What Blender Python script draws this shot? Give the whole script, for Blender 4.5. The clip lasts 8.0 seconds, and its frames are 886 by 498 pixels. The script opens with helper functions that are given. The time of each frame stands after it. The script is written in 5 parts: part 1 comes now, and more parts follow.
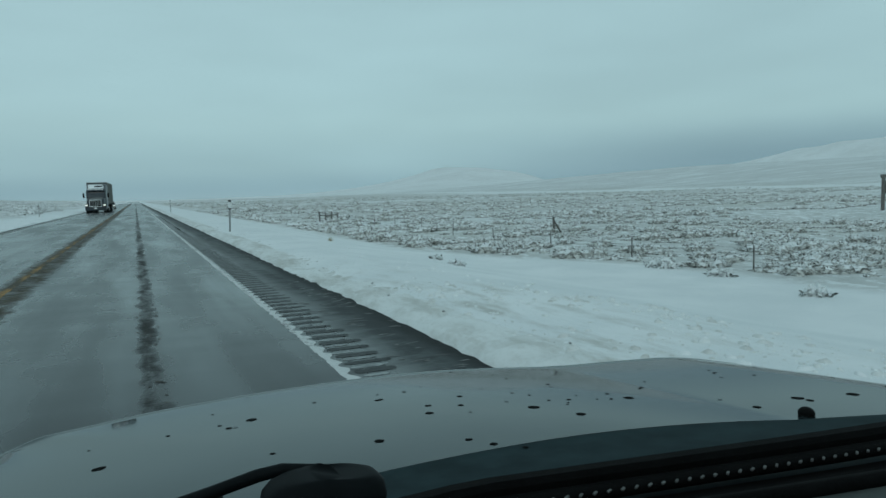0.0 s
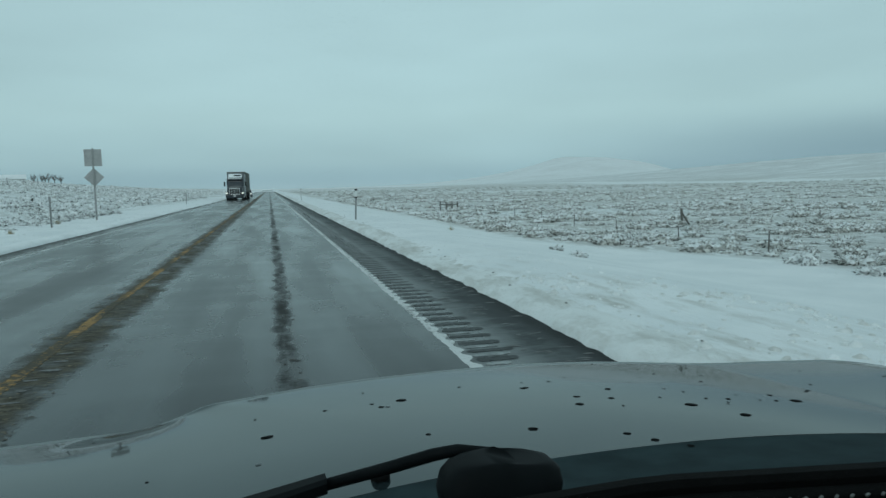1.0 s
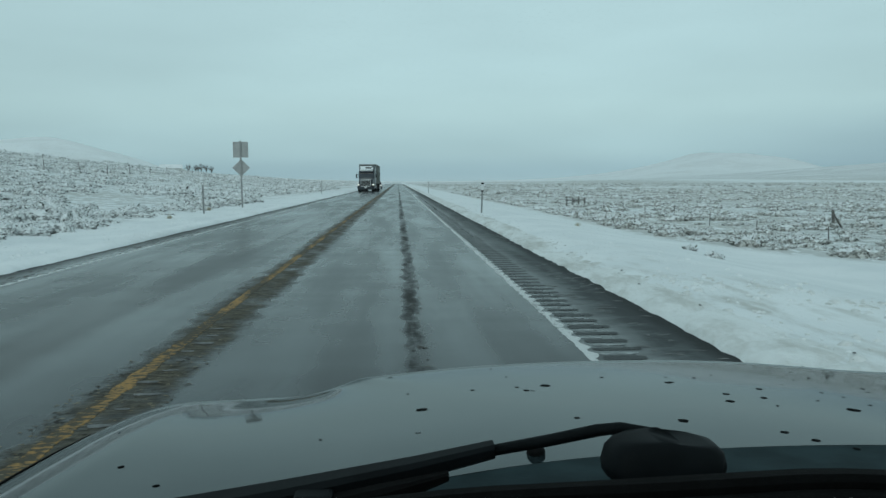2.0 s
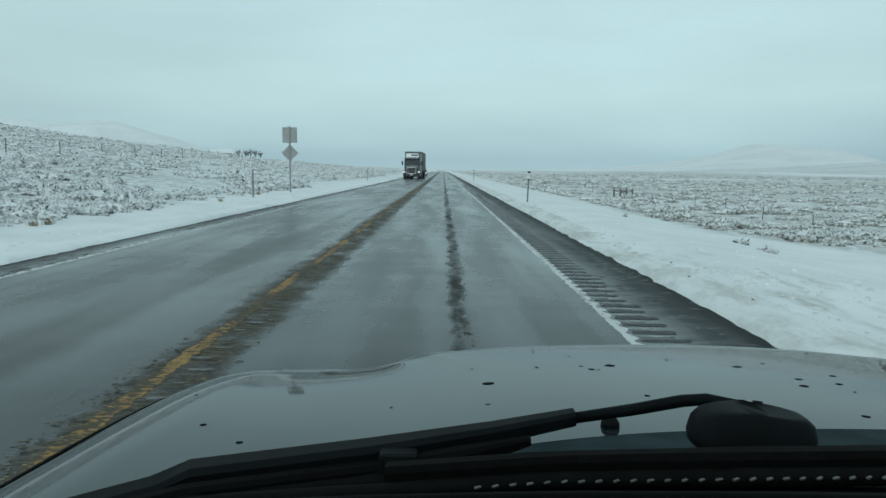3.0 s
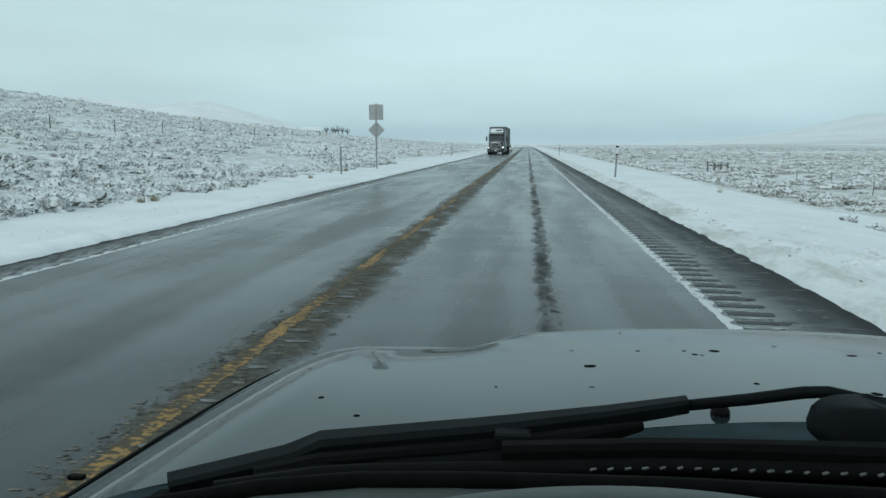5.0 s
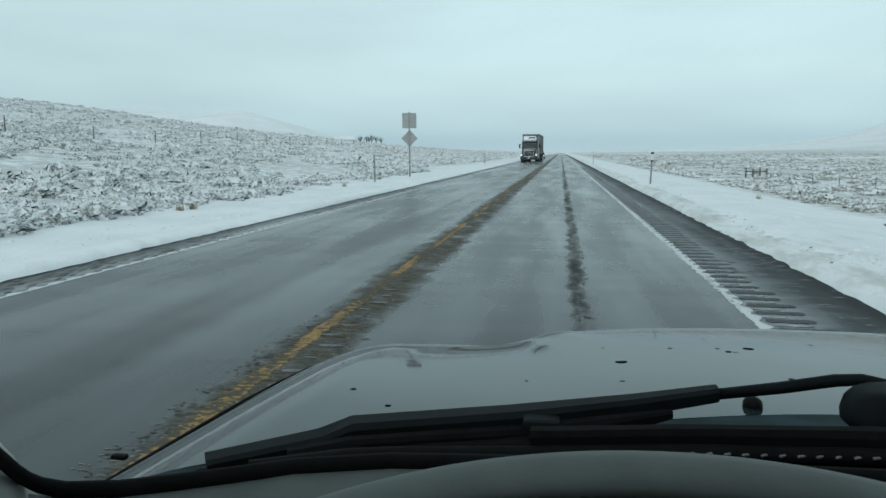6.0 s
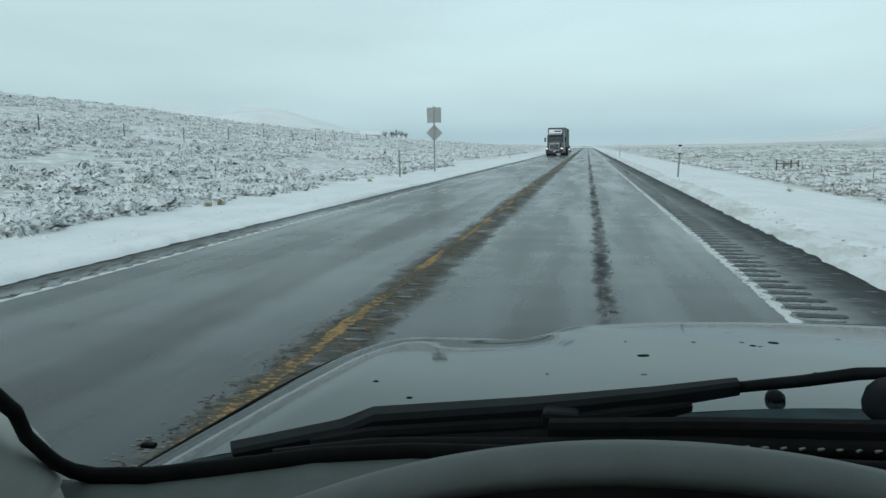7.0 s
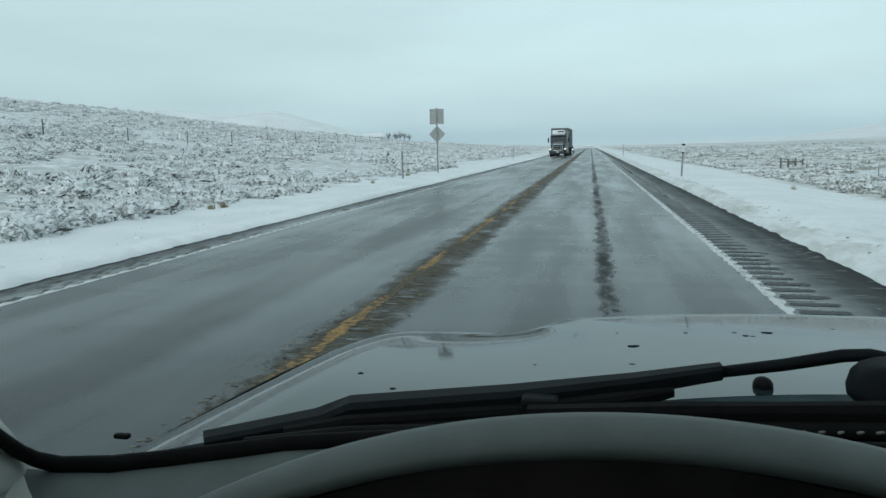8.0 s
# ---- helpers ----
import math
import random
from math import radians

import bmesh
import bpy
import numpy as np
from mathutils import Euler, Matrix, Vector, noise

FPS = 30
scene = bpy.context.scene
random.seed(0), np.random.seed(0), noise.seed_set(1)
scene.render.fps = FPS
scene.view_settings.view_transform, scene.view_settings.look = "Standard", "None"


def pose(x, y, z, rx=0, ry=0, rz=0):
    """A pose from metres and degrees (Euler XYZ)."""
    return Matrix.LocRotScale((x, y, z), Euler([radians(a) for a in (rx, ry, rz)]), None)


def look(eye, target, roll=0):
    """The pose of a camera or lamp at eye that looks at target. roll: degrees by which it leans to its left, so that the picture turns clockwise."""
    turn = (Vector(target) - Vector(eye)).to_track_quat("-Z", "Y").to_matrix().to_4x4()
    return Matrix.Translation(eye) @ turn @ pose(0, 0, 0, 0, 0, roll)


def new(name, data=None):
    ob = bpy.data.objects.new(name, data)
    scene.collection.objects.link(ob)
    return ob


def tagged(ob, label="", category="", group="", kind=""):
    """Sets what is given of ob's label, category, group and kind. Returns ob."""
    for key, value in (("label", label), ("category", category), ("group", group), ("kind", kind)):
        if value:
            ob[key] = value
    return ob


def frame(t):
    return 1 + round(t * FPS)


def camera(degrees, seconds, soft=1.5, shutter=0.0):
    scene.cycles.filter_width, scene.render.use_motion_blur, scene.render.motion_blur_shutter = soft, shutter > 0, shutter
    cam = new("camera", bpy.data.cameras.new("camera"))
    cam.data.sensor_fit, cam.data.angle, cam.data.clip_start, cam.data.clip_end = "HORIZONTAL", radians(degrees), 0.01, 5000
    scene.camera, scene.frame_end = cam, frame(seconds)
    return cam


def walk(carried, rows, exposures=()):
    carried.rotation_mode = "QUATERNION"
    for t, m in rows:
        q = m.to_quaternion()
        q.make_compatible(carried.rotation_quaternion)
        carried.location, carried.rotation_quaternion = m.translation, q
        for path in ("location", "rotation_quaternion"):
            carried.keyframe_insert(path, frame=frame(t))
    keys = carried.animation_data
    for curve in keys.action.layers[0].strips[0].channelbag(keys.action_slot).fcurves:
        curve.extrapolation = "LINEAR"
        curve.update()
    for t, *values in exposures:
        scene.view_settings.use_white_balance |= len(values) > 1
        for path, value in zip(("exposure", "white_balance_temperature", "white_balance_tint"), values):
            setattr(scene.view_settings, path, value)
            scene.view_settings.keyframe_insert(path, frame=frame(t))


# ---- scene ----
# The camera is held inside a car that stands in the right-hand lane of a straight two-lane highway.
# x to the right, y along the road, z up; z = 0 is the lane, the centre of the lane lies at x = 0.
DEGREES = 66.3
cam = camera(DEGREES, 8.0, soft=1.5)
PATH = [
    (0.0, 0.275, 0.013, 1.485, -24.36, -4.76, 1.50),
    (0.5, 0.249, 0.025, 1.491, -17.19, -5.25, 1.89),
    (1.0, 0.229, 0.036, 1.481, -14.32, -5.37, 1.26),
    (1.5, 0.191, 0.003, 1.478, -7.05, -5.03, 0.16),
    (1.7, 0.185, 0.003, 1.481, -5.62, -5.41, 0.25),
    (2.8, 0.147, -0.013, 1.457, -0.10, -6.12, -0.31),
    (3.0, 0.138, -0.008, 1.457, -0.00, -6.70, -0.58),
    (3.5, 0.152, 0.000, 1.455, 0.43, -7.15, -0.50),
    (4.0, 0.157, -0.016, 1.492, 3.98, -8.61, 0.40),
    (4.2, 0.137, -0.023, 1.487, 4.74, -8.49, 0.25),
    (5.3, 0.108, -0.037, 1.470, 7.85, -8.82, 0.19),
    (5.5, 0.111, -0.043, 1.478, 8.38, -8.20, 0.29),
    (6.0, 0.114, -0.044, 1.454, 9.78, -8.09, 0.43),
    (6.5, 0.111, -0.052, 1.442, 11.24, -7.96, 0.13),
    (7.0, 0.121, -0.050, 1.454, 11.86, -8.53, 0.90),
    (7.5, 0.132, -0.040, 1.433, 11.70, -8.30, 0.52),
    (8.0, 0.145, -0.034, 1.435, 12.15, -8.39, 1.41),
]
walk(cam, [(t, pose(x, y, z, 90 + pitch, roll, yaw)) for t, x, y, z, yaw, pitch, roll in PATH],
     exposures=[(0.0, -0.49, 5900, 0), (0.5, -0.41, 5950, 0), (1.0, -0.37, 6000, 1), (1.5, -0.34, 6050, 2), (3.0, -0.10, 6180, 5), (3.5, -0.03, 6180, 6), (4.0, 0.02, 6200, 6), (5.5, 0.06, 6300, 10), (8.0, 0.05, 6320, 10)])

# ---- world and light: a low overcast winter sky ----
SUN_EL, SUN_ROT = radians(32), radians(200)
world = bpy.data.worlds.new("overcast_sky")
scene.world = world
world.use_nodes = True
wn, wl = world.node_tree.nodes, world.node_tree.links
wn.clear()
w_out = wn.new("ShaderNodeOutputWorld")
w_bg = wn.new("ShaderNodeBackground")
w_sky = wn.new("ShaderNodeTexSky")
w_sky.sky_type = "NISHITA"
w_sky.sun_disc = False
w_sky.sun_elevation, w_sky.sun_rotation = SUN_EL, SUN_ROT
w_sky.air_density, w_sky.dust_density = 1.0, 4.0
w_co = wn.new("ShaderNodeTexCoord")
w_sep = wn.new("ShaderNodeSeparateXYZ")
wl.new(w_co.outputs["Generated"], w_sep.inputs[0])
w_ramp = wn.new("ShaderNodeValToRGB")
w_ramp.color_ramp.interpolation = "EASE"
stops = [(0.0, (0.47, 0.62, 0.67)), (0.012, (0.45, 0.61, 0.665)), (0.045, (0.52, 0.69, 0.725)), (0.11, (0.585, 0.76, 0.775)),
         (0.24, (0.60, 0.775, 0.79)), (0.55, (0.58, 0.735, 0.755)), (1.0, (0.55, 0.685, 0.71))]
for i, (at_, c) in enumerate(stops):
    e = w_ramp.color_ramp.elements[i] if i < 2 else w_ramp.color_ramp.elements.new(at_)
    e.position, e.color = at_, (*c, 1)
wl.new(w_sep.outputs["Z"], w_ramp.inputs[0])
w_map = wn.new("ShaderNodeMapping")
w_map.inputs["Scale"].default_value = (1.0, 1.0, 5.0)
wl.new(w_co.outputs["Generated"], w_map.inputs[0])
w_noise = wn.new("ShaderNodeTexNoise")
w_noise.inputs["Scale"].default_value, w_noise.inputs["Detail"].default_value = 2.2, 5.0
wl.new(w_map.outputs[0], w_noise.inputs["Vector"])
w_mr = wn.new("ShaderNodeMapRange")
w_mr.inputs["From Min"].default_value, w_mr.inputs["From Max"].default_value = 0.3, 0.7
w_mr.inputs["To Min"].default_value, w_mr.inputs["To Max"].default_value = 0.92, 1.06
wl.new(w_noise.outputs[0], w_mr.inputs[0])
w_mul = wn.new("ShaderNodeVectorMath")
w_mul.operation = "SCALE"
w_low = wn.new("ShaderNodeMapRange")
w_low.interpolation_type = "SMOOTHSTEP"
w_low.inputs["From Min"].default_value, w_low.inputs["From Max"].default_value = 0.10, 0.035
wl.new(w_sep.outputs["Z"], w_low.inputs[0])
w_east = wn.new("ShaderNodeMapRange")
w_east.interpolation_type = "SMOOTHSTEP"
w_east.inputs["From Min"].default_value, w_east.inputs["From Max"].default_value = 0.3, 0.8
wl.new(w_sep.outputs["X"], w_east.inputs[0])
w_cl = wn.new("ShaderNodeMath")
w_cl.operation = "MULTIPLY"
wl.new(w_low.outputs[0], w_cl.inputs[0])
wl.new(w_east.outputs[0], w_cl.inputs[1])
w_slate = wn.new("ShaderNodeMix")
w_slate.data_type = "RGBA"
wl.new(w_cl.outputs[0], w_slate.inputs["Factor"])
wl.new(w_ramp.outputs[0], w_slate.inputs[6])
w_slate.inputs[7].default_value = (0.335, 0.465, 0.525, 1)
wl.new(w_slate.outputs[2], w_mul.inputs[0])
# added dimming of the sky high in the east, to darken the hood's reflections
w_high = wn.new("ShaderNodeMapRange")
w_high.interpolation_type = "SMOOTHSTEP"
w_high.inputs["From Min"].default_value, w_high.inputs["From Max"].default_value = 0.20, 0.85
wl.new(w_sep.outputs["Z"], w_high.inputs[0])
w_side = wn.new("ShaderNodeMapRange")
w_side.interpolation_type = "SMOOTHSTEP"
w_side.inputs["From Min"].default_value, w_side.inputs["From Max"].default_value = 0.05, 0.5
wl.new(w_sep.outputs["X"], w_side.inputs[0])
w_hood_dim = wn.new("ShaderNodeMath")
w_hood_dim.operation = "MULTIPLY"
wl.new(w_high.outputs[0], w_hood_dim.inputs[0])
wl.new(w_side.outputs[0], w_hood_dim.inputs[1])
w_dim = wn.new("ShaderNodeMapRange")
w_dim.inputs["To Min"].default_value, w_dim.inputs["To Max"].default_value = 1.0, 0.66
wl.new(w_hood_dim.outputs[0], w_dim.inputs[0])
w_west = wn.new("ShaderNodeMapRange")
w_west.interpolation_type = "SMOOTHSTEP"
w_west.inputs["From Min"].default_value, w_west.inputs["From Max"].default_value = -0.75, 0.05
w_west.inputs["To Min"].default_value, w_west.inputs["To Max"].default_value = 0.90, 1.0
wl.new(w_sep.outputs["X"], w_west.inputs[0])
w_dull = wn.new("ShaderNodeMath")
w_dull.operation = "MULTIPLY"
wl.new(w_mr.outputs[0], w_dull.inputs[0])
wl.new(w_west.outputs[0], w_dull.inputs[1])
w_both = wn.new("ShaderNodeMath")
w_both.operation = "MULTIPLY"
wl.new(w_dull.outputs[0], w_both.inputs[0])
wl.new(w_dim.outputs[0], w_both.inputs[1])
wl.new(w_both.outputs[0], w_mul.inputs["Scale"])
w_skys = wn.new("ShaderNodeVectorMath")
w_skys.operation = "SCALE"
w_skys.inputs["Scale"].default_value = 0.012
wl.new(w_sky.outputs[0], w_skys.inputs[0])
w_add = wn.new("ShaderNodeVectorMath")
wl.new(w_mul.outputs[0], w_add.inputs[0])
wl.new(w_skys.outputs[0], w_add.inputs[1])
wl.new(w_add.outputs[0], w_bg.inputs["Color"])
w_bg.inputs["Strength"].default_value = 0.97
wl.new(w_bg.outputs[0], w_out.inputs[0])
sun = new("sun", bpy.data.lights.new("sun", "SUN"))
sun.data.energy, sun.data.angle, sun.data.color = 0.5, radians(40), (0.93, 0.98, 1.0)
sun.matrix_world = look((-30, -80, 60), (0, 0, 0))


# ---- materials ----
class Mat:
    """A small builder of node materials."""

    def __init__(self, name, rough=0.6, metal=0.0, spec=0.5, coat=0.0):
        self.m = bpy.data.materials.new(name)
        self.m.use_nodes = True
        self.n, self.l = self.m.node_tree.nodes, self.m.node_tree.links
        self.b = self.n["Principled BSDF"]
        self.b.inputs["Roughness"].default_value = rough
        self.b.inputs["Metallic"].default_value = metal
        self.b.inputs["Specular IOR Level"].default_value = spec
        self.b.inputs["Coat Weight"].default_value = coat
        self.b.inputs["Coat Roughness"].default_value = 0.06
        self.geo = self.n.new("ShaderNodeNewGeometry")

    def pos(self, scale=(1, 1, 1), local=False):
        mp = self.n.new("ShaderNodeMapping")
        mp.inputs["Scale"].default_value = scale
        if local:
            tc = self.n.new("ShaderNodeTexCoord")
            self.l.new(tc.outputs["Object"], mp.inputs[0])
        else:
            self.l.new(self.geo.outputs["Position"], mp.inputs[0])
        return mp.outputs[0]

    def noise(self, scale, detail=4, stretch=(1, 1, 1), local=False, rough=0.55):
        t = self.n.new("ShaderNodeTexNoise")
        t.inputs["Scale"].default_value, t.inputs["Detail"].default_value = scale, detail
        t.inputs["Roughness"].default_value = rough
        self.l.new(self.pos(stretch, local), t.inputs["Vector"])
        return t.outputs[0]

    def math(self, op, a, b=None, c=None):
        k = self.n.new("ShaderNodeMath")
        k.operation = op
        for i, v in enumerate((a, b, c)):
            if v is None:
                continue
            if isinstance(v, (int, float)):
                k.inputs[i].default_value = v
            else:
                self.l.new(v, k.inputs[i])
        return k.outputs[0]

    def step(self, v, lo, hi):
        """0 below lo, 1 above hi, smooth between."""
        k = self.n.new("ShaderNodeMapRange")
        k.interpolation_type = "SMOOTHSTEP"
        self.l.new(v, k.inputs[0])
        k.inputs["From Min"].default_value, k.inputs["From Max"].default_value = min(lo, hi), max(lo, hi)
        k.inputs["To Min"].default_value, k.inputs["To Max"].default_value = (0, 1) if lo < hi else (1, 0)
        return k.outputs[0]

    def axis(self, which):
        s = self.n.new("ShaderNodeSeparateXYZ")
        self.l.new(self.geo.outputs["Position"], s.inputs[0])
        return s.outputs[which]

    def mix(self, f, a, b):
        k = self.n.new("ShaderNodeMix")
        k.data_type = "RGBA"
        for sock, v in ((k.inputs["Factor"], f), (k.inputs[6], a), (k.inputs[7], b)):
            if isinstance(v, (int, float)):
                sock.default_value = v
            elif isinstance(v, tuple):
                sock.default_value = (*v, 1)
            else:
                self.l.new(v, sock)
        return k.outputs[2]

    def band(self, v, a, b, soft):
        return self.math("MULTIPLY", self.step(v, a - soft, a + soft), self.step(v, b + soft, b - soft))

    def color(self, c):
        if isinstance(c, tuple):
            self.b.inputs["Base Color"].default_value = (*c, 1)
        else:
            self.l.new(c, self.b.inputs["Base Color"])
        return self

    def rough(self, v):
        self.l.new(v, self.b.inputs["Roughness"])
        return self

    def bump(self, h, strength=0.3, dist=0.02):
        k = self.n.new("ShaderNodeBump")
        k.inputs["Strength"].default_value, k.inputs["Distance"].default_value = strength, dist
        self.l.new(h, k.inputs["Height"])
        self.l.new(k.outputs[0], self.b.inputs["Normal"])
        return self


def simple(name, c, rough=0.6, metal=0.0, var=0.15, scale=12.0, bump=0.0, coat=0.0, spec=0.5, dist=0.004):
    """A plain surface with slight mottling and fine relief."""
    m = Mat(name, rough, metal, spec, coat)
    n1 = m.noise(scale, 4)
    m.color(m.mix(m.step(n1, 0.25, 0.75), tuple(v * (1 - var) for v in c), tuple(min(1, v * (1 + var)) for v in c)))
    if bump:
        m.bump(m.noise(scale * 12, 3), bump, dist)
    return m.m


SNOW = (0.80, 0.82, 0.83)


def snow_material():
    m = Mat("roadside_snow", 0.6, spec=0.25)
    n1, n2 = m.noise(0.35, 5), m.noise(5.0, 4)
    m.color(m.mix(m.step(n1, 0.35, 0.7), SNOW, (0.72, 0.74, 0.75)))
    m.bump(m.math("ADD", m.math("MULTIPLY", n1, 2.0), m.math("MULTIPLY", n2, 0.5)), 0.5, 0.12)
    return m.m


def ground_material():
    """Snow on the verges, snow with sagebrush steppe beyond, snowier hills."""
    m = Mat("snowy_steppe", 0.7, spec=0.2)
    x, y = m.axis("X"), m.axis("Y")
    wob = m.math("MULTIPLY", m.math("SUBTRACT", m.noise(0.22, 4), 0.5), 3.2)
    xw = m.math("ADD", x, wob)
    brush = m.math("MAXIMUM", m.step(xw, -9.2, -10.2), m.step(m.math("SUBTRACT", xw, m.math("MULTIPLY", m.step(y, 27, 13), 4.4)), 9.6, 11.0))
    patch = m.noise(1.9, 6, (1, 0.6, 1), rough=0.7)
    large = m.noise(0.018, 4, (0.5, 1.6, 1))
    open_ = m.step(m.math("SUBTRACT", m.math("ADD", patch, m.math("MULTIPLY", m.math("SUBTRACT", large, 0.5), 0.55)), m.math("MULTIPLY", m.step(x, 0, 12), 0.06)), 0.44, 0.54)
    sage = m.mix(m.noise(2.5, 4), (0.32, 0.33, 0.322), (0.66, 0.67, 0.66))
    sage = m.mix(m.step(m.noise(0.03, 3), 0.45, 0.65), sage, (0.44, 0.435, 0.40))
    sage = m.mix(m.math("MULTIPLY", m.step(x, 280, 520), m.step(y, 1700, 1250)), sage, m.mix(m.noise(0.09, 4), (0.24, 0.245, 0.24), (0.44, 0.445, 0.435)))
    far = m.math("MAXIMUM", m.step(y, 700, 1500), m.step(m.math("ABSOLUTE", x), 500, 1400))
    far_open = m.step(m.math("ADD", m.noise(0.006, 6, (1, 2.5, 1), rough=0.65), m.math("MULTIPLY", m.noise(0.05, 5), 0.45)), 0.5, 0.86)
    cover_east = m.math("MULTIPLY", m.step(x, 280, 520), m.step(y, 1700, 1250))
    cover = m.mix(far, m.math("MULTIPLY", m.math("SUBTRACT", 1.0, open_), 0.85), m.math("MULTIPLY", m.math("SUBTRACT", 1.0, far_open), 0.28))
    cover = m.mix(m.math("MULTIPLY", cover_east, 0.8), cover, m.math("MULTIPLY", m.math("SUBTRACT", 1.0, m.step(m.noise(0.035, 6, (0.5, 1.4, 1), rough=0.7), 0.46, 0.6)), 0.36))
    drift = m.band(m.math("ADD", x, m.math("MULTIPLY", wob, 9.0)), 285, 345, 14)
    cover = m.mix(m.math("MULTIPLY", drift, 0.9), cover, (0.0, 0.0, 0.0))
    n1 = m.noise(0.5, 5)
    grit = m.math("MULTIPLY", m.step(m.noise(1.5, 6, (1.6, 0.5, 1), rough=0.65), 0.46, 0.72), m.math("MULTIPLY", m.math("MULTIPLY", m.step(xw, 6.8, 3.2), m.step(y, 17, 6)), m.step(x, 2.0, 2.6)))
    snow = m.mix(m.step(n1, 0.3, 0.7), SNOW, (0.70, 0.73, 0.745))
    snow = m.mix(m.step(x, -300, -800), snow, (0.80, 0.825, 0.835))
    snow = m.mix(m.math("MULTIPLY", grit, 0.75), snow, (0.36, 0.35, 0.305))
    m.color(m.mix(m.math("MULTIPLY", brush, cover), snow, sage))
    m.bump(m.math("ADD", m.math("MULTIPLY", n1, 0.7), m.math("MULTIPLY", m.math("MULTIPLY", m.noise(4.0, 4, (1.6, 0.7, 1)), m.math("ADD", 0.12, m.step(xw, 5.8, 3.6))), 0.7)), 0.5, 0.08)
    return m.m


def road_material():
    """Wet, salted asphalt under patchy films of slush that lie along the wheel tracks."""
    m = Mat("wet_slushy_asphalt", 0.5, spec=0.4)
    x, y = m.axis("X"), m.axis("Y")
    slow = m.math("MULTIPLY", m.math("SUBTRACT", m.noise(0.22, 3, (0.3, 1, 1)), 0.5), 0.24)
    ragged = m.math("MULTIPLY", m.math("SUBTRACT", m.noise(2.6, 6, (0.4, 0.9, 1), rough=0.62), 0.5), 0.34)
    xs = m.math("ADD", x, slow)
    xw = m.math("ADD", xs, ragged)
    fine = m.noise(70, 3)
    long_ = m.noise(1.6, 5, (1.0, 0.07, 1))
    wide = m.noise(0.32, 3, (1.2, 0.35, 1))
    ribs = m.noise(1.5, 4, (0.38, 1.15, 1), rough=0.55)
    cloud = m.noise(1.3, 3, (1.0, 0.10, 1))
    asphalt = m.mix(fine, (0.018, 0.020, 0.021), (0.058, 0.062, 0.064))
    slush = m.mix(long_, (0.027, 0.034, 0.037), (0.080, 0.095, 0.101))
    # the near lane: smooth grey slush on both sides of a crumbled strip, thinner where wheels run
    near = m.math("MAXIMUM", m.band(xw, -1.44, 0.22, 0.10), m.math("MULTIPLY", m.step(xs, 0.38, 0.50), m.step(x, 1.79, 1.75)))
    tracks = m.math("MAXIMUM", m.band(xs, -0.62, -0.05, 0.22), m.math("MULTIPLY", m.band(xs, 0.95, 1.5, 0.25), 0.6))
    film = m.step(m.math("ADD", m.math("MULTIPLY", wide, 0.4), m.math("ADD", m.math("MULTIPLY", ribs, 0.15), m.math("MULTIPLY", cloud, 0.45))), 0.38, 0.63)
    near = m.math("MULTIPLY", near, m.math("SUBTRACT", m.math("ADD", 0.52, m.math("MULTIPLY", film, 0.40)), m.math("MULTIPLY", tracks, 0.2)))
    # the far lane: darker, with pale streaks beside the centre line and a clear track
    streak = m.math("MULTIPLY", m.band(xw, -2.85, -2.0, 0.16), m.math("ADD", 0.42, m.math("MULTIPLY", film, 0.40)))
    far = m.math("MULTIPLY", m.band(xw, -5.6, -3.55, 0.16), m.math("ADD", 0.22, m.math("MULTIPLY", film, 0.32)))
    ridged = m.noise(2.2, 5, (4.0, 0.10, 1))
    edge_w = m.math("MULTIPLY", m.band(x, -6.22, -5.70, 0.03), m.math("ADD", 0.35, m.math("MULTIPLY", m.step(ridged, 0.40, 0.56), 0.65)))
    smear = m.noise(2.6, 7, (0.55, 1.5, 1), rough=0.72)
    edge_e = m.math("MULTIPLY", m.band(m.math("ADD", xs, m.math("MULTIPLY", m.math("SUBTRACT", smear, 0.5), 0.5)), 1.84, 2.80, 0.14), m.math("ADD", 0.16, m.math("MULTIPLY", m.step(m.math("ADD", m.math("MULTIPLY", smear, 0.6), m.math("MULTIPLY", m.noise(1.1, 5, (1.6, 0.16, 1)), 0.5)), 0.46, 0.64), 0.74)))
    amount = m.math("MAXIMUM", m.math("MAXIMUM", near, streak), m.math("MAXIMUM", far, m.math("MAXIMUM", m.math("MULTIPLY", edge_w, 1.0), edge_e)))
    col = m.mix(m.math("MINIMUM", amount, 1.0), asphalt, slush)
    col = m.mix(m.math("MULTIPLY", m.math("MAXIMUM", edge_w, edge_e), 0.8), col, m.mix(long_, (0.055, 0.062, 0.064), (0.175, 0.19, 0.19)))
    # brown grit churned up along the centre line, and a dark gritty strip within the lane
    brown = m.mix(m.step(m.noise(13, 6, (0.5, 1.5, 1), rough=0.7), 0.32, 0.68), (0.032, 0.031, 0.026), (0.150, 0.136, 0.105))
    grit = m.math("MULTIPLY", m.band(m.math("ADD", xw, m.math("MULTIPLY", m.math("SUBTRACT", m.noise(3.6, 6, (0.8, 0.8, 1), rough=0.65), 0.5), 0.5)), -1.96, -1.46, 0.12), m.step(m.noise(1.4, 6, (0.8, 0.9, 1), rough=0.65), 0.3, 0.58))
    strip = m.math("MULTIPLY", m.band(xw, 0.26, 0.40, 0.05), m.math("MULTIPLY", m.step(m.noise(1.1, 6, (2.0, 0.6, 1), rough=0.72), 0.36, 0.6), m.step(m.noise(0.22, 3, (0.5, 1, 1)), 0.30, 0.54)))
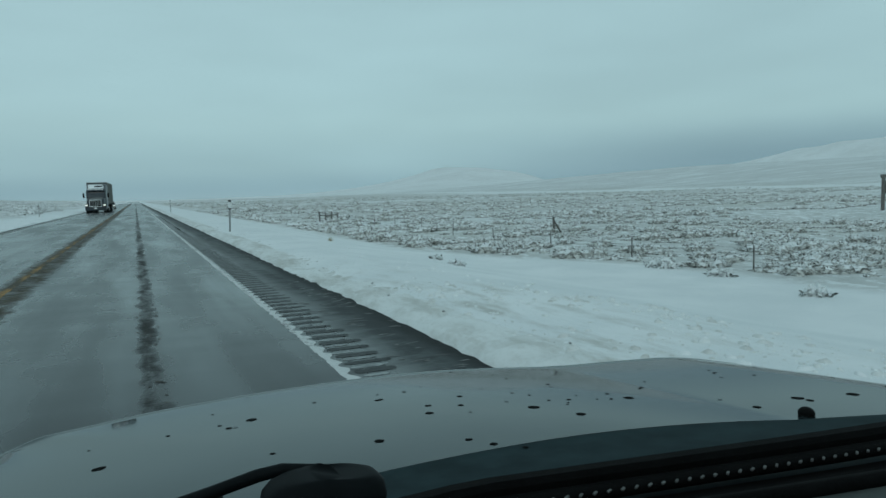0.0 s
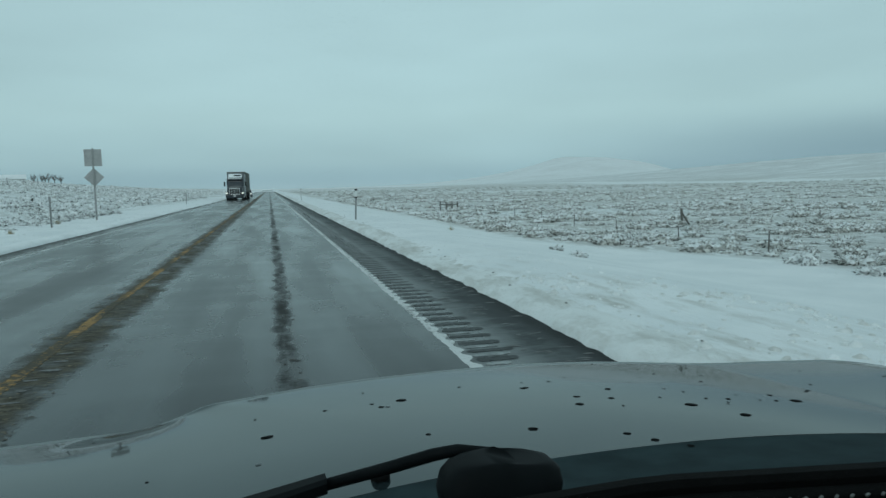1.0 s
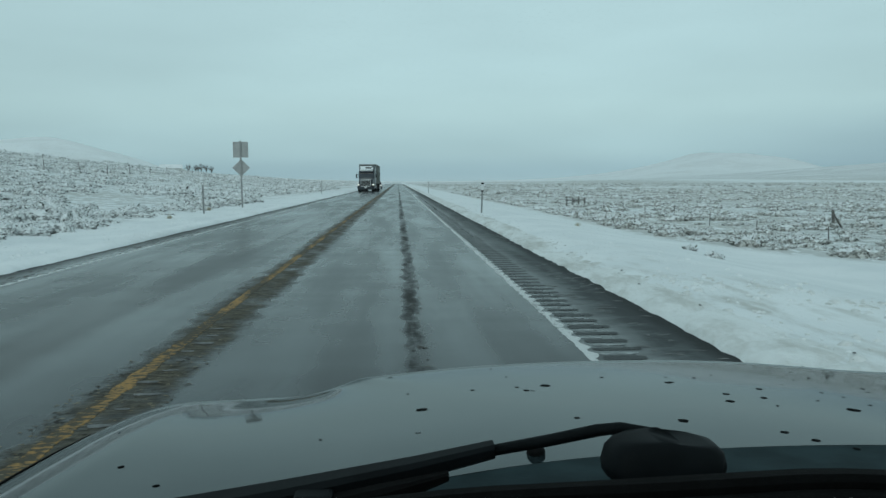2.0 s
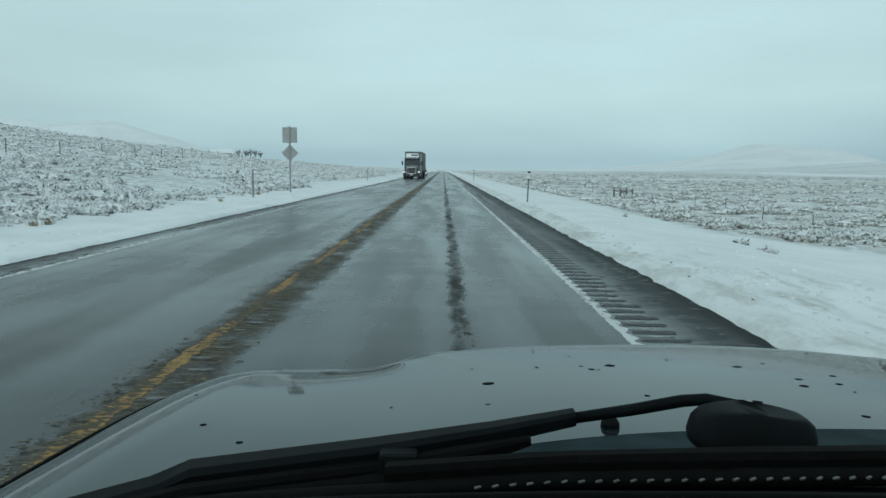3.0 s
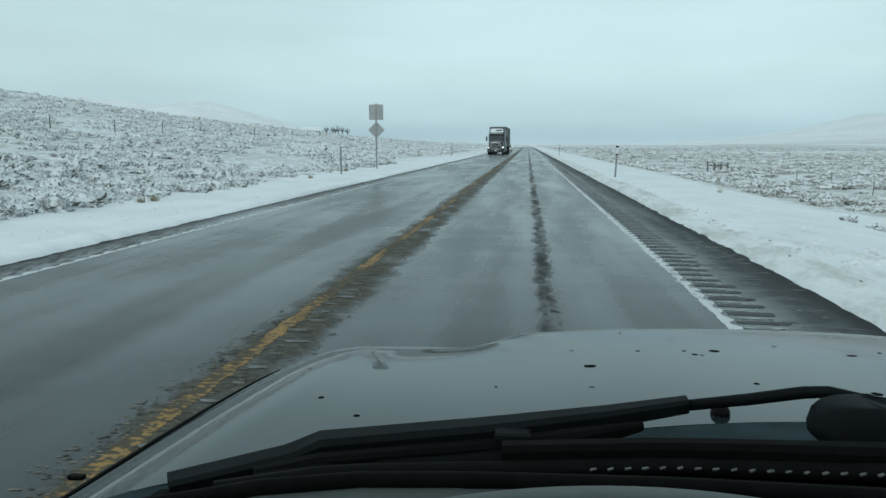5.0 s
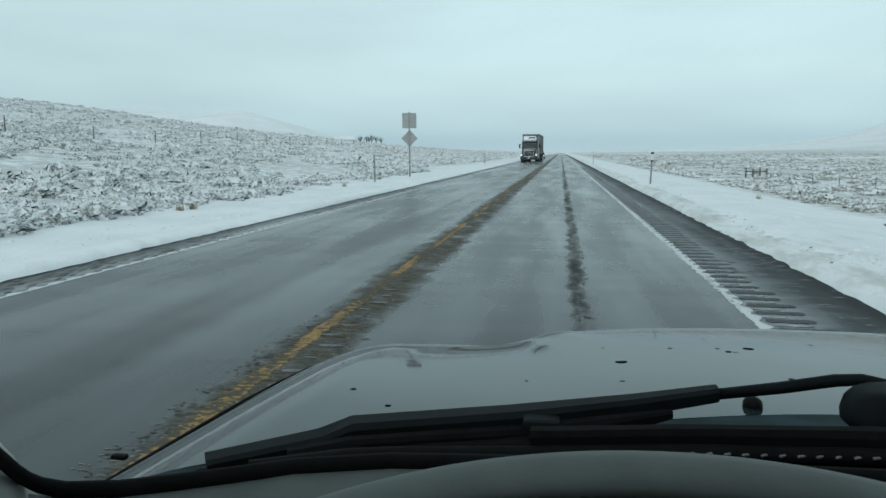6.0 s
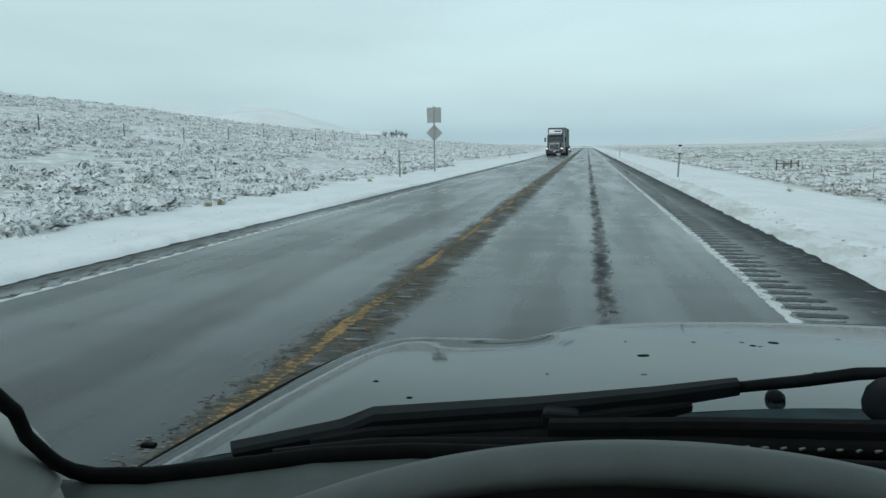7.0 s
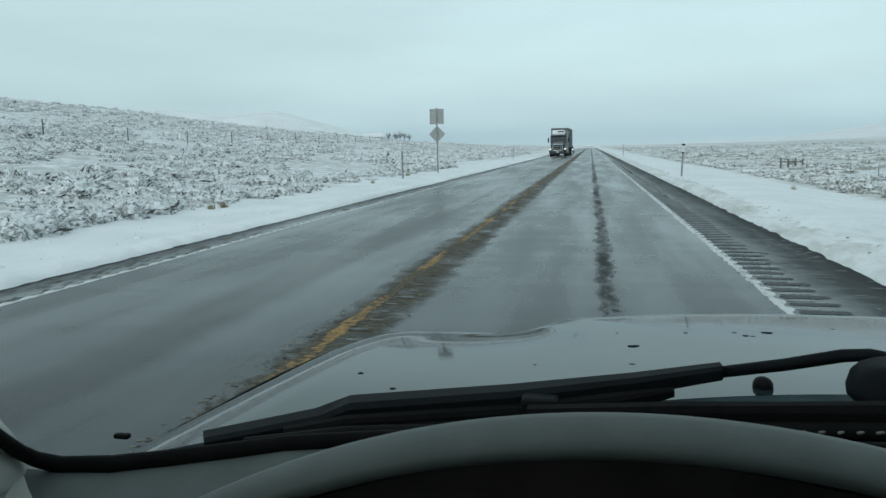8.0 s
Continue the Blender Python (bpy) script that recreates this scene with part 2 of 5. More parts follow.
    col = m.mix(grit, col, brown)
    col = m.mix(m.math("MULTIPLY", strip, 0.36), col, m.mix(m.noise(14, 4, (0.5, 1.5, 1)), (0.022, 0.022, 0.020), (0.115, 0.108, 0.095)))
    m.color(col)
    dirt = m.math("MAXIMUM", grit, strip)
    wet = m.band(x, -6.1, 2.4, 0.3)
    r = m.math("ADD", 0.64, m.math("ADD", m.math("ADD", m.math("MULTIPLY", wet, -0.31), m.math("MULTIPLY", m.math("MULTIPLY", wet, film), -0.14)), m.math("MULTIPLY", dirt, 0.4)))
    m.rough(m.math("MINIMUM", r, 0.85))
    m.l.new(m.math("MULTIPLY", m.math("ADD", 0.03, m.math("ADD", m.math("MULTIPLY", wet, 0.07), m.math("MULTIPLY", amount, 0.12))), m.math("SUBTRACT", 1.0, m.math("MULTIPLY", dirt, 0.8))), m.b.inputs["Specular IOR Level"])
    m.bump(m.math("ADD", m.math("MULTIPLY", fine, 0.05), m.math("ADD", m.math("MULTIPLY", m.math("MULTIPLY", dirt, m.noise(9, 4, (0.6, 1.5, 1))), 5.0), m.math("MULTIPLY", long_, 0.04))), 0.35, 0.012)
    return m.m


def line_material(name, paint, cover, low=(0.035, 0.031, 0.024), high=(0.11, 0.10, 0.075)):
    """Road paint, partly worn off and partly under slush."""
    m = Mat(name, 0.75, spec=0.12)
    n1, n2 = m.noise(1.3, 5, (2.5, 0.5, 1)), m.noise(20, 5, (0.5, 1.2, 1), rough=0.65)
    worn = m.step(m.math("ADD", m.math("MULTIPLY", n1, 0.75), m.math("MULTIPLY", n2, 0.85)), cover - 0.06, cover + 0.06)
    m.color(m.mix(worn, m.mix(n2, tuple(v * 0.6 for v in paint), paint), m.mix(n2, low, high)))
    m.bump(n2, 0.3, 0.006)
    return m.m


M_GROUND, M_ROAD, M_SNOW = ground_material(), road_material(), snow_material()
M_YELLOW = line_material("worn_yellow_paint", (0.43, 0.262, 0.10), 0.765)
M_WHITE = line_material("worn_white_paint", (0.74, 0.76, 0.76), 0.93, (0.02, 0.021, 0.022), (0.08, 0.084, 0.086))


def bank_material():
    """Ploughed snow with grit and tan road dirt thrown into it."""
    m = Mat("gritty_ploughed_snow", 0.7, spec=0.2)
    n1, n2 = m.noise(1.4, 6, (1.5, 0.6, 1), rough=0.65), m.noise(16, 4)
    dirt = m.math("MULTIPLY", m.step(m.math("ADD", n1, m.math("MULTIPLY", n2, 0.3)), 0.52, 0.88), 0.6)
    m.color(m.mix(dirt, (0.74, 0.76, 0.76), m.mix(n2, (0.20, 0.19, 0.16), (0.46, 0.45, 0.40))))
    m.bump(m.math("ADD", n1, m.math("MULTIPLY", n2, 0.4)), 0.6, 0.05)
    return m.m


M_BANK = bank_material()
M_SLUSH = simple("dirty_slush", (0.06, 0.054, 0.043), 0.7, var=0.8, scale=5, bump=0.5, dist=0.01)
M_SLUSH_GREY = simple("grey_slush", (0.15, 0.155, 0.155), 0.7, var=0.4, scale=6, bump=0.5, dist=0.01)
M_SLUSH_TAN = simple("tan_salted_slush", (0.20, 0.165, 0.105), 0.75, var=0.5, scale=7, bump=0.5, dist=0.01)


def twig_material(name, dark, pale):
    """Matted fine twigs with hoar frost on them."""
    m = Mat(name, 0.85, spec=0.15)
    n1, n2 = m.noise(8.5, 6, rough=0.72), m.noise(2.2, 3)
    c = m.mix(m.step(n1, 0.40, 0.60), dark, pale)
    m.color(m.mix(m.math("MULTIPLY", m.step(n2, 0.4, 0.7), 0.35), c, tuple(v * 0.62 for v in pale)))
    m.bump(n1, 0.7, 0.03)
    return m.m


M_TWIG = twig_material("frosted_sagebrush_twigs", (0.16, 0.17, 0.168), (0.86, 0.88, 0.88))
M_TWIG_EAST = twig_material("tan_grey_sagebrush_twigs", (0.10, 0.10, 0.09), (0.64, 0.645, 0.62))
M_TWIG_DARK = simple("dark_stems_and_base_shade", (0.075, 0.08, 0.073), 0.9, var=0.4, scale=1.5)
M_GRASS = simple("dry_winter_grass", (0.36, 0.32, 0.22), 0.85, var=0.3, scale=2)
M_WOOD = simple("weathered_grey_wood", (0.125, 0.12, 0.112), 0.85, var=0.35, scale=9, bump=0.4)
M_GALV = simple("galvanised_steel", (0.30, 0.31, 0.31), 0.5, 0.7, var=0.2, scale=14)
M_SIGN = simple("bare_aluminium_sign_back", (0.34, 0.35, 0.35), 0.45, 0.75, var=0.12, scale=3)
M_BLACK = simple("black_plastic", (0.004, 0.0042, 0.0044), 0.6, spec=0.08, var=0.3, scale=30, bump=0.15)
M_WIPER = simple("satin_black_wiper_paint", (0.006, 0.0075, 0.0085), 0.55, spec=0.06, var=0.25, scale=25)
M_RUBBER = simple("black_rubber", (0.004, 0.004, 0.004), 0.8, spec=0.08, var=0.3, scale=40, bump=0.2)
M_REFLECT = simple("white_reflector_sheet", (0.70, 0.72, 0.72), 0.35, var=0.08, scale=20)
M_SLOT = simple("dull_grey_slot_edge", (0.11, 0.11, 0.105), 0.6, 0.0, var=0.3, scale=60)
M_COWL = simple("grey_cowl_plastic", (0.020, 0.034, 0.038), 0.75, spec=0.05, var=0.25, scale=18, bump=0.3, dist=0.001)
M_DASH = simple("grey_grained_dashboard_vinyl", (0.062, 0.073, 0.069), 0.62, var=0.12, scale=30, bump=0.35, dist=0.0006)
M_TRIM = simple("grey_pillar_trim", (0.34, 0.35, 0.325), 0.65, var=0.08, scale=22, bump=0.2, dist=0.0005)
M_CLUSTER = simple("black_instrument_panel", (0.022, 0.018, 0.019), 0.4, spec=0.2, var=0.3, scale=30)
M_TYRE = simple("wet_tyre_rubber", (0.016, 0.016, 0.017), 0.6, var=0.3, scale=12, bump=0.3)
M_RIM = simple("dull_steel_rim", (0.30, 0.31, 0.32), 0.35, 0.8, var=0.2, scale=10)
M_BLACKEST = simple("matt_black_shroud", (0.004, 0.004, 0.0042), 0.9, var=0.3, scale=30, spec=0.1)
M_GROOVE = simple("grey_snow_in_grooves", (0.27, 0.29, 0.295), 0.8, var=0.35, scale=6, bump=0.4, dist=0.01, spec=0.15)
M_WET = simple("dark_wet_asphalt_in_grooves", (0.03, 0.033, 0.034), 0.5, var=0.4, scale=20, bump=0.3, spec=0.2)
M_CHIP = simple("black_bare_primer", (0.004, 0.0045, 0.0045), 0.9, var=0.4, scale=90, spec=0.05)
M_CHIP_FAINT = simple("grey_scuffed_paint", (0.075, 0.09, 0.095), 0.5, var=0.3, scale=90)
M_CABIN = simple("dark_cabin_lining", (0.05, 0.05, 0.048), 0.85, var=0.2, scale=14)
M_CAB = simple("dark_blue_grey_truck_paint", (0.035, 0.045, 0.054), 0.4, 0.0, var=0.35, scale=1.6, spec=0.35)
M_CHROME = simple("salt_dulled_chrome", (0.62, 0.63, 0.64), 0.22, 1.0, var=0.12, scale=8)
M_TRAILER = simple("grimy_grey_trailer_panel", (0.085, 0.095, 0.095), 0.5, var=0.3, scale=0.9)
M_TRAILER_SIDE = simple("grimy_olive_trailer_side", (0.07, 0.075, 0.055), 0.55, var=0.35, scale=0.7)
M_DARKGLASS = simple("dark_vehicle_glass", (0.012, 0.014, 0.016), 0.06, var=0.2, scale=3)
M_HOUSE = simple("pale_weathered_siding", (0.45, 0.46, 0.45), 0.8, var=0.15, scale=1)
M_BARK = simple("bare_winter_bark", (0.10, 0.095, 0.085), 0.9, var=0.35, scale=4)
M_SILVER_FAR = simple("dirty_silver_paint", (0.28, 0.29, 0.30), 0.35, 0.5, var=0.2, scale=2)


def paint_material():
    """Silver-grey metallic car paint with road salt dulling it in streaks."""
    m = Mat("silver_grey_metallic_paint", 0.2, 0.0, 0.225, 0.0)
    n1, n2 = m.noise(3.0, 5, (1, 0.6, 1)), m.noise(900, 2)
    c = m.mix(n2, (0.009, 0.0145, 0.016), (0.020, 0.029, 0.032))
    m.color(m.mix(m.math("MULTIPLY", m.step(n1, 0.45, 0.75), 0.3), c, (0.05, 0.057, 0.058)))
    m.b.inputs["Specular Tint"].default_value = (0.62, 0.90, 0.955, 1)
    m.rough(m.math("ADD", 0.03, m.math("MULTIPLY", n1, 0.05)))
    return m.m


def lamp_material():
    m = Mat("lit_headlamp", 0.1)
    m.color((0.8, 0.8, 0.75))
    m.b.inputs["Emission Color"].default_value = (1.0, 0.93, 0.8, 1)
    m.b.inputs["Emission Strength"].default_value = 0.8
    return m.m


def glass_material():
    m = bpy.data.materials.new("windshield_glass")
    m.use_nodes = True
    n, l = m.node_tree.nodes, m.node_tree.links
    n.clear()
    out, mix = n.new("ShaderNodeOutputMaterial"), n.new("ShaderNodeMixShader")
    tr, gl = n.new("ShaderNodeBsdfTransparent"), n.new("ShaderNodeBsdfGlossy")
    tr.inputs[0].default_value = (0.97, 0.985, 0.98, 1)
    gl.inputs["Roughness"].default_value = 0.02
    mix.inputs[0].default_value = 0.005
    l.new(tr.outputs[0], mix.inputs[1])
    l.new(gl.outputs[0], mix.inputs[2])
    l.new(mix.outputs[0], out.inputs[0])
    return m


M_PAINT, M_LAMP, M_GLASS = paint_material(), lamp_material(), glass_material()


# ---- mesh helpers ----
def mesh_of(name, bm, material, smooth=False):
    me = bpy.data.meshes.new(name)
    bm.to_mesh(me)
    bm.free()
    for mt in (material if isinstance(material, (list, tuple)) else [material]):
        me.materials.append(mt)
    if smooth:
        me.shade_smooth()
    return me


def part(name, bm, material, parent, label="", smooth=False):
    """One mesh object under a thing or a part."""
    ob = new(name, mesh_of(name, bm, material, smooth))
    ob.parent = parent
    return tagged(ob, label)


def thing(name, m, label, category, group="", kind=""):
    """An empty at the base of a thing, which carries its parts."""
    ob = new(name)
    ob.empty_display_size = 0.2
    ob.matrix_basis = m
    return tagged(ob, label, category, group, kind)


def solid(name, bm, material, label, category="", group="", kind="", m=None, smooth=False):
    ob = new(name, mesh_of(name, bm, material, smooth))
    if m is not None:
        ob.matrix_basis = m
    return tagged(ob, label, category, group, kind)


def box(bm, x0, x1, y0, y1, z0, z1, bevel=0.0, m=None):
    r = bmesh.ops.create_cube(bm, size=1)
    vs = r["verts"]
    bmesh.ops.scale(bm, vec=(x1 - x0, y1 - y0, z1 - z0), verts=vs)
    bmesh.ops.translate(bm, vec=((x0 + x1) / 2, (y0 + y1) / 2, (z0 + z1) / 2), verts=vs)
    if bevel:
        es = list({e for v in vs for e in v.link_edges})
        r2 = bmesh.ops.bevel(bm, geom=es, offset=bevel, segments=2, affect="EDGES", profile=0.6)
        vs = list({v for f in r2["faces"] for v in f.verts} | {v for v in vs if v.is_valid})
    if m is not None:
        bmesh.ops.transform(bm, matrix=m, verts=[v for v in vs if v.is_valid])
    return bm


def bm_box(*a, **k):
    return box(bmesh.new(), *a, **k)


def cyl(bm, p, q, r0, r1=None, seg=10):
    """A capped tapered rod from p to q."""
    p, q = Vector(p), Vector(q)
    d = q - p
    m = Matrix.Translation((p + q) / 2) @ d.to_track_quat("Z", "Y").to_matrix().to_4x4()
    bmesh.ops.create_cone(bm, cap_ends=True, segments=seg, radius1=r0, radius2=r0 if r1 is None else r1, depth=d.length, matrix=m)
    return bm


def sweep(bm, pts, radius, seg=8, flat=1.0, closed=False):
    """A tube along pts; flat squeezes its height; radius may be a list."""
    pts = [Vector(p) for p in pts]
    rings = []
    for i, p in enumerate(pts):
        a = pts[i - 1] if (i or closed) else p
        b = pts[(i + 1) % len(pts)] if (i + 1 < len(pts) or closed) else p
        t = (b - a).normalized()
        side = t.cross(Vector((0, 0, 1))).normalized()
        up = side.cross(t)
        r = radius[i] if isinstance(radius, (list, tuple)) else radius
        rings.append([bm.verts.new(p + side * math.cos(2 * math.pi * k / seg) * r + up * math.sin(2 * math.pi * k / seg) * r * flat) for k in range(seg)])
    n = len(rings)
    for i in range(n if closed else n - 1):
        a, b = rings[i], rings[(i + 1) % n]
        for k in range(seg):
            bm.faces.new((a[k], a[(k + 1) % seg], b[(k + 1) % seg], b[k]))
    if not closed:
        bm.faces.new(rings[0][::-1])
        bm.faces.new(rings[-1])
    bmesh.ops.recalc_face_normals(bm, faces=bm.faces)
    return bm


def grid_surface(us, vs, fn):
    """A sheet of quads through fn(u, v)."""
    bm = bmesh.new()
    rows = [[bm.verts.new(fn(u, v)) for v in vs] for u in us]
    for a, b in zip(rows, rows[1:]):
        for i in range(len(vs) - 1):
            bm.faces.new((a[i], b[i], b[i + 1], a[i + 1]))
    bmesh.ops.recalc_face_normals(bm, faces=bm.faces)
    return bm


def loft(outlines, cap=True):
    """A skin over closed outlines that have equal numbers of points."""
    bm = bmesh.new()
    rings = [[bm.verts.new(p) for p in o] for o in outlines]
    for a, b in zip(rings, rings[1:]):
        for i in range(len(a)):
            j = (i + 1) % len(a)
            bm.faces.new((a[i], a[j], b[j], b[i]))
    if cap:
        bm.faces.new(rings[0])
        bm.faces.new(rings[-1])
    bmesh.ops.recalc_face_normals(bm, faces=bm.faces)
    return bm


def from_arrays(name, verts, faces, mats, index=None):
    """A mesh from computed numpy arrays of triangles or quads."""
    me = bpy.data.meshes.new(name)
    k = faces.shape[1]
    me.vertices.add(len(verts))
    me.vertices.foreach_set("co", verts.astype(np.float32).ravel())
    me.loops.add(faces.size)
    me.loops.foreach_set("vertex_index", faces.astype(np.int32).ravel())
    me.polygons.add(len(faces))
    me.polygons.foreach_set("loop_start", np.arange(0, faces.size, k, dtype=np.int32))
    for mt in mats:
        me.materials.append(mt)
    if index is not None:
        me.polygons.foreach_set("material_index", index.astype(np.int32))
    me.update()
    me.validate()
    return me


# ---- the land ----
def ss(v, a, b):
    u = np.clip((v - a) / (b - a), 0, 1)
    return u * u * (3 - 2 * u)


def lumps(x, y, s):
    """Soft rolling noise about 0, of wavelength s."""
    return (np.sin(x / s * 1.7 + 1.3 * np.sin(y / s * 0.9)) + np.sin(y / s * 2.1 + 1.7 * np.sin(x / s * 1.1 + 2.0)) + np.sin((x + y) / s * 1.3 + 0.7)) / 3


def hill(x, y, az, r, h, across, along):
    """A rounded hill at a bearing and distance from the road."""
    cx, cy = r * math.sin(radians(az)), r * math.cos(radians(az))
    dx, dy = x - cx, y - cy
    a, b = radians(az), 0
    u = dx * math.cos(a) - dy * math.sin(a)
    v = dx * math.sin(a) + dy * math.cos(a)
    return h * np.exp(-((u / across) ** 2 + (v / along) ** 2))


def height(x, y):
    """The ground's height, with the roadbed, its banks, the slope west of the road and the far hills."""
    x, y = np.asarray(x, float), np.asarray(y, float)
    z = np.where((x > -6.55) & (x < 3.25), -0.07, 0.0)
    left = -x
    ridge = np.interp(y, [-300, 50, 114, 169, 225, 286, 360, 450, 800, 1500], [14.5, 13.7, 12.3, 9.7, 8.3, 6.8, 6.0, 5.5, 4.5, 0])
    z = z + ridge * (0.55 * np.clip((left - 9) / 101, 0, 1) + 0.45 * ss(left, 9, 110)) * (1 - 0.6 * ss(left, 140, 700))
    z = z + 0.10 * ss(left, 6.45, 7.3) + 0.12 * ss(x, 3.0, 3.9) - 0.95 * ss(x, 4.2, 11)
    rough = np.clip((np.abs(x + 1.5) - 9.5) / 20, 0, 1)
    z = z + rough * (0.22 * lumps(x, y, 5.5) + 0.5 * lumps(x + 40, y, 31.0) * np.clip(np.abs(x) / 80, 0, 1))
    z = z + 0.014 * lumps(x, y, 1.4) * ss(np.abs(x + 1.5), 5.2, 6.6)
    z = z + 43 * ss(x, 250, 1150) * (1 - ss(y, 950, 1700)) * ss(y, -900, -200) + 2.5 * lumps(x, y, 160) * ss(np.hypot(x, y), 250, 900)
    z = z + hill(x, y, 26.3, 2350, 56, 210, 420) + hill(x, y, 22.0, 2300, 34, 330, 420) + hill(x, y, 31.2, 2300, 26, 130, 300)
    z = z + hill(x, y, -26.3, 2350, 108, 215, 480) + hill(x, y, -20.5, 2400, 48, 160, 420) + hill(x, y, -33.5, 2700, 122, 260, 480)
    z = z + hill(x, y, -41, 3300, 200, 420, 600) + hill(x, y, 60, 3300, 190, 900, 500)
    z = z + 9 * lumps(x, y, 75) * ss(z, 25, 90)
    return z


def spaced(limits, steps):
    out = []
    for (a, b), s in zip(zip(limits, limits[1:]), steps):
        out += list(np.arange(a, b - s * 0.3, s))
    return np.array(out + [limits[-1]])


gx = spaced([-4300, -2400, -700, -130, -30, -11, -6.6, -6.3, 3.0, 3.4, 11, 30, 130, 700, 2400, 4300], [190, 34, 9.5, 2.0, 0.7, 0.3, 0.15, 3.1, 0.1, 0.3, 0.7, 2.5, 14, 40, 190])
gy = spaced([-900, -60, -6, 45, 120, 320, 1100, 2900, 4600], [70, 6, 0.55, 1.5, 5, 15, 30, 140])
GX, GY = np.meshgrid(gx, gy)
gv = np.stack([GX, GY, height(GX, GY)], -1).reshape(-1, 3)
ni, nj = len(gy), len(gx)
ii, jj = np.meshgrid(np.arange(ni - 1), np.arange(nj - 1), indexing="ij")
q0 = (ii * nj + jj).ravel()
ground = new("ground", from_arrays("ground", gv, np.stack([q0, q0 + 1, q0 + nj + 1, q0 + nj], 1), [M_GROUND]))
ground.data.shade_smooth()
tagged(ground, "snow-covered sagebrush steppe rising to white hills", "ground", kind="structure")

# ---- the road ----
ROAD_L, ROAD_R, Y0, Y1 = -6.45, 3.2, -60.0, 1500.0
rx = np.array([ROAD_L, -6.0, -5.64, -4.7, -3.7, -2.7, -1.7, -0.8, 0.0, 0.8, 1.8, 2.4, 2.8, ROAD_R])
ry = spaced([Y0, 60, 300, Y1], [0.9, 6, 40])
RX, RY = np.meshgrid(rx, ry)
rz = 0.0 + 0.012 * np.cos((RX + 1.75) / 3.5) - 0.012
edge = 0.03 * np.sin(RY * 0.9)
RXe = RX + np.where(RX == ROAD_L, edge, 0) + np.where(RX == ROAD_R, edge * 1.3, 0)
rv = np.stack([RXe, RY, rz], -1).reshape(-1, 3)
ni, nj = len(ry), len(rx)
ii, jj = np.meshgrid(np.arange(ni - 1), np.arange(nj - 1), indexing="ij")
q0 = (ii * nj + jj).ravel()
road = new("road", from_arrays("road", rv, np.stack([q0, q0 + 1, q0 + nj + 1, q0 + nj], 1), [M_ROAD]))
tagged(road, "wet dark asphalt highway with streaks of grey slush", "road", kind="structure")


def road_z(x):
    return 0.012 * math.cos((x + 1.75) / 3.5) - 0.012


RUMBLE, RUMBLE_Y = 0.305, -3.7


def line(name, x, w, y0, y1, mat, label, shoulder=0):
    """A painted line with a ragged edge; shoulder: the side on which the rumble strip's grooves have bitten into it."""
    ys = np.concatenate([np.arange(y0, RUMBLE_Y, 1.0), np.arange(RUMBLE_Y, 68, RUMBLE / 4), np.arange(68, y1 + 8, 8.0)])
    rng = random.Random(int(x * 100) + 7)
    bm = bmesh.new()
    prev = None
    for y in ys:
        lo, hi = -w / 2 + rng.uniform(-0.018, 0.012), w / 2 + rng.uniform(-0.012, 0.018)
        if shoulder and RUMBLE_Y <= y < 68:
            bite = 0.055 if ((y - RUMBLE_Y) / RUMBLE + 0.35) % 1 < 0.45 else -0.02
            bite *= rng.uniform(0.4, 1.1)
            lo, hi = (lo, hi - bite) if shoulder > 0 else (lo + bite, hi)
        row = [bm.verts.new((x + dx, y, road_z(x) + dz)) for dx, dz in ((lo - 0.008, -0.002), (lo, 0.004), (hi, 0.004), (hi + 0.008, -0.002))]
        if prev:
            for k in range(3):
                bm.faces.new((prev[k], prev[k + 1], row[k + 1], row[k]))
        prev = row
    return solid(name, bm, mat, label, "road marking", kind="structure")


line("road_marking_centre", -1.83, 0.105, -40, 900, M_YELLOW, "worn yellow centre line on wet asphalt")
line("road_marking_edge_east", 1.81, 0.08, -40, 900, M_WHITE, "worn white edge line beside the rumble strip", 1)
line("road_marking_edge_west", -5.62, 0.07, -40, 900, M_WHITE, "worn white edge line on the far lane", -1)


# ---- the car that carries the view ----
XC = 0.59
car = thing("car", pose(0, 0, 0), "silver-grey metallic car with stone-chipped hood on the wet lane", "car")


def lip(s):
    """How far forward the hood reaches, s metres from its middle."""
    return float(np.interp(s, [0, 0.15, 0.3, 0.42, 0.5, 0.57, 0.66, 0.79, 0.87, 0.925, 0.965, 0.99, 1.01], [1.45, 1.445, 1.43, 1.395, 1.375, 1.35, 1.345, 1.32, 1.27, 1.16, 0.98, 0.79, 0.55]))


def hood_z(x, y):
    """The height of the hood's skin: a raised middle, shallow valleys and falling shoulders."""
    s = abs(x - XC)
    top = 1.174 - 0.10 * (y - 0.72) - 0.03 * max(0.0, min(2.0, y) - 0.72) ** 2
    fw = max(0.0, min(1.0, (y - 0.95) / 0.36)) ** 1.5
    k = float(ss(np.array(s), 0.20 + 0.275 * fw, 0.86 - 0.26 * fw)) if x < XC else float(ss(np.array(s), 0.1, 1.15))
    if x < XC:
        top -= k * (0.020 - 0.009 * fw + 0.15 * max(0.0, min(1.4, y) - 0.95) ** 2)
    else:
        top -= 0.025 * k
    top -= 0.014 * (s / 0.5) ** 2 if s < 0.5 else 0.014
    top -= (0.06 if x < XC else 0.034) * max(0.0, (min(s, 1.2) - 0.79) / 0.18) ** 2
    return top


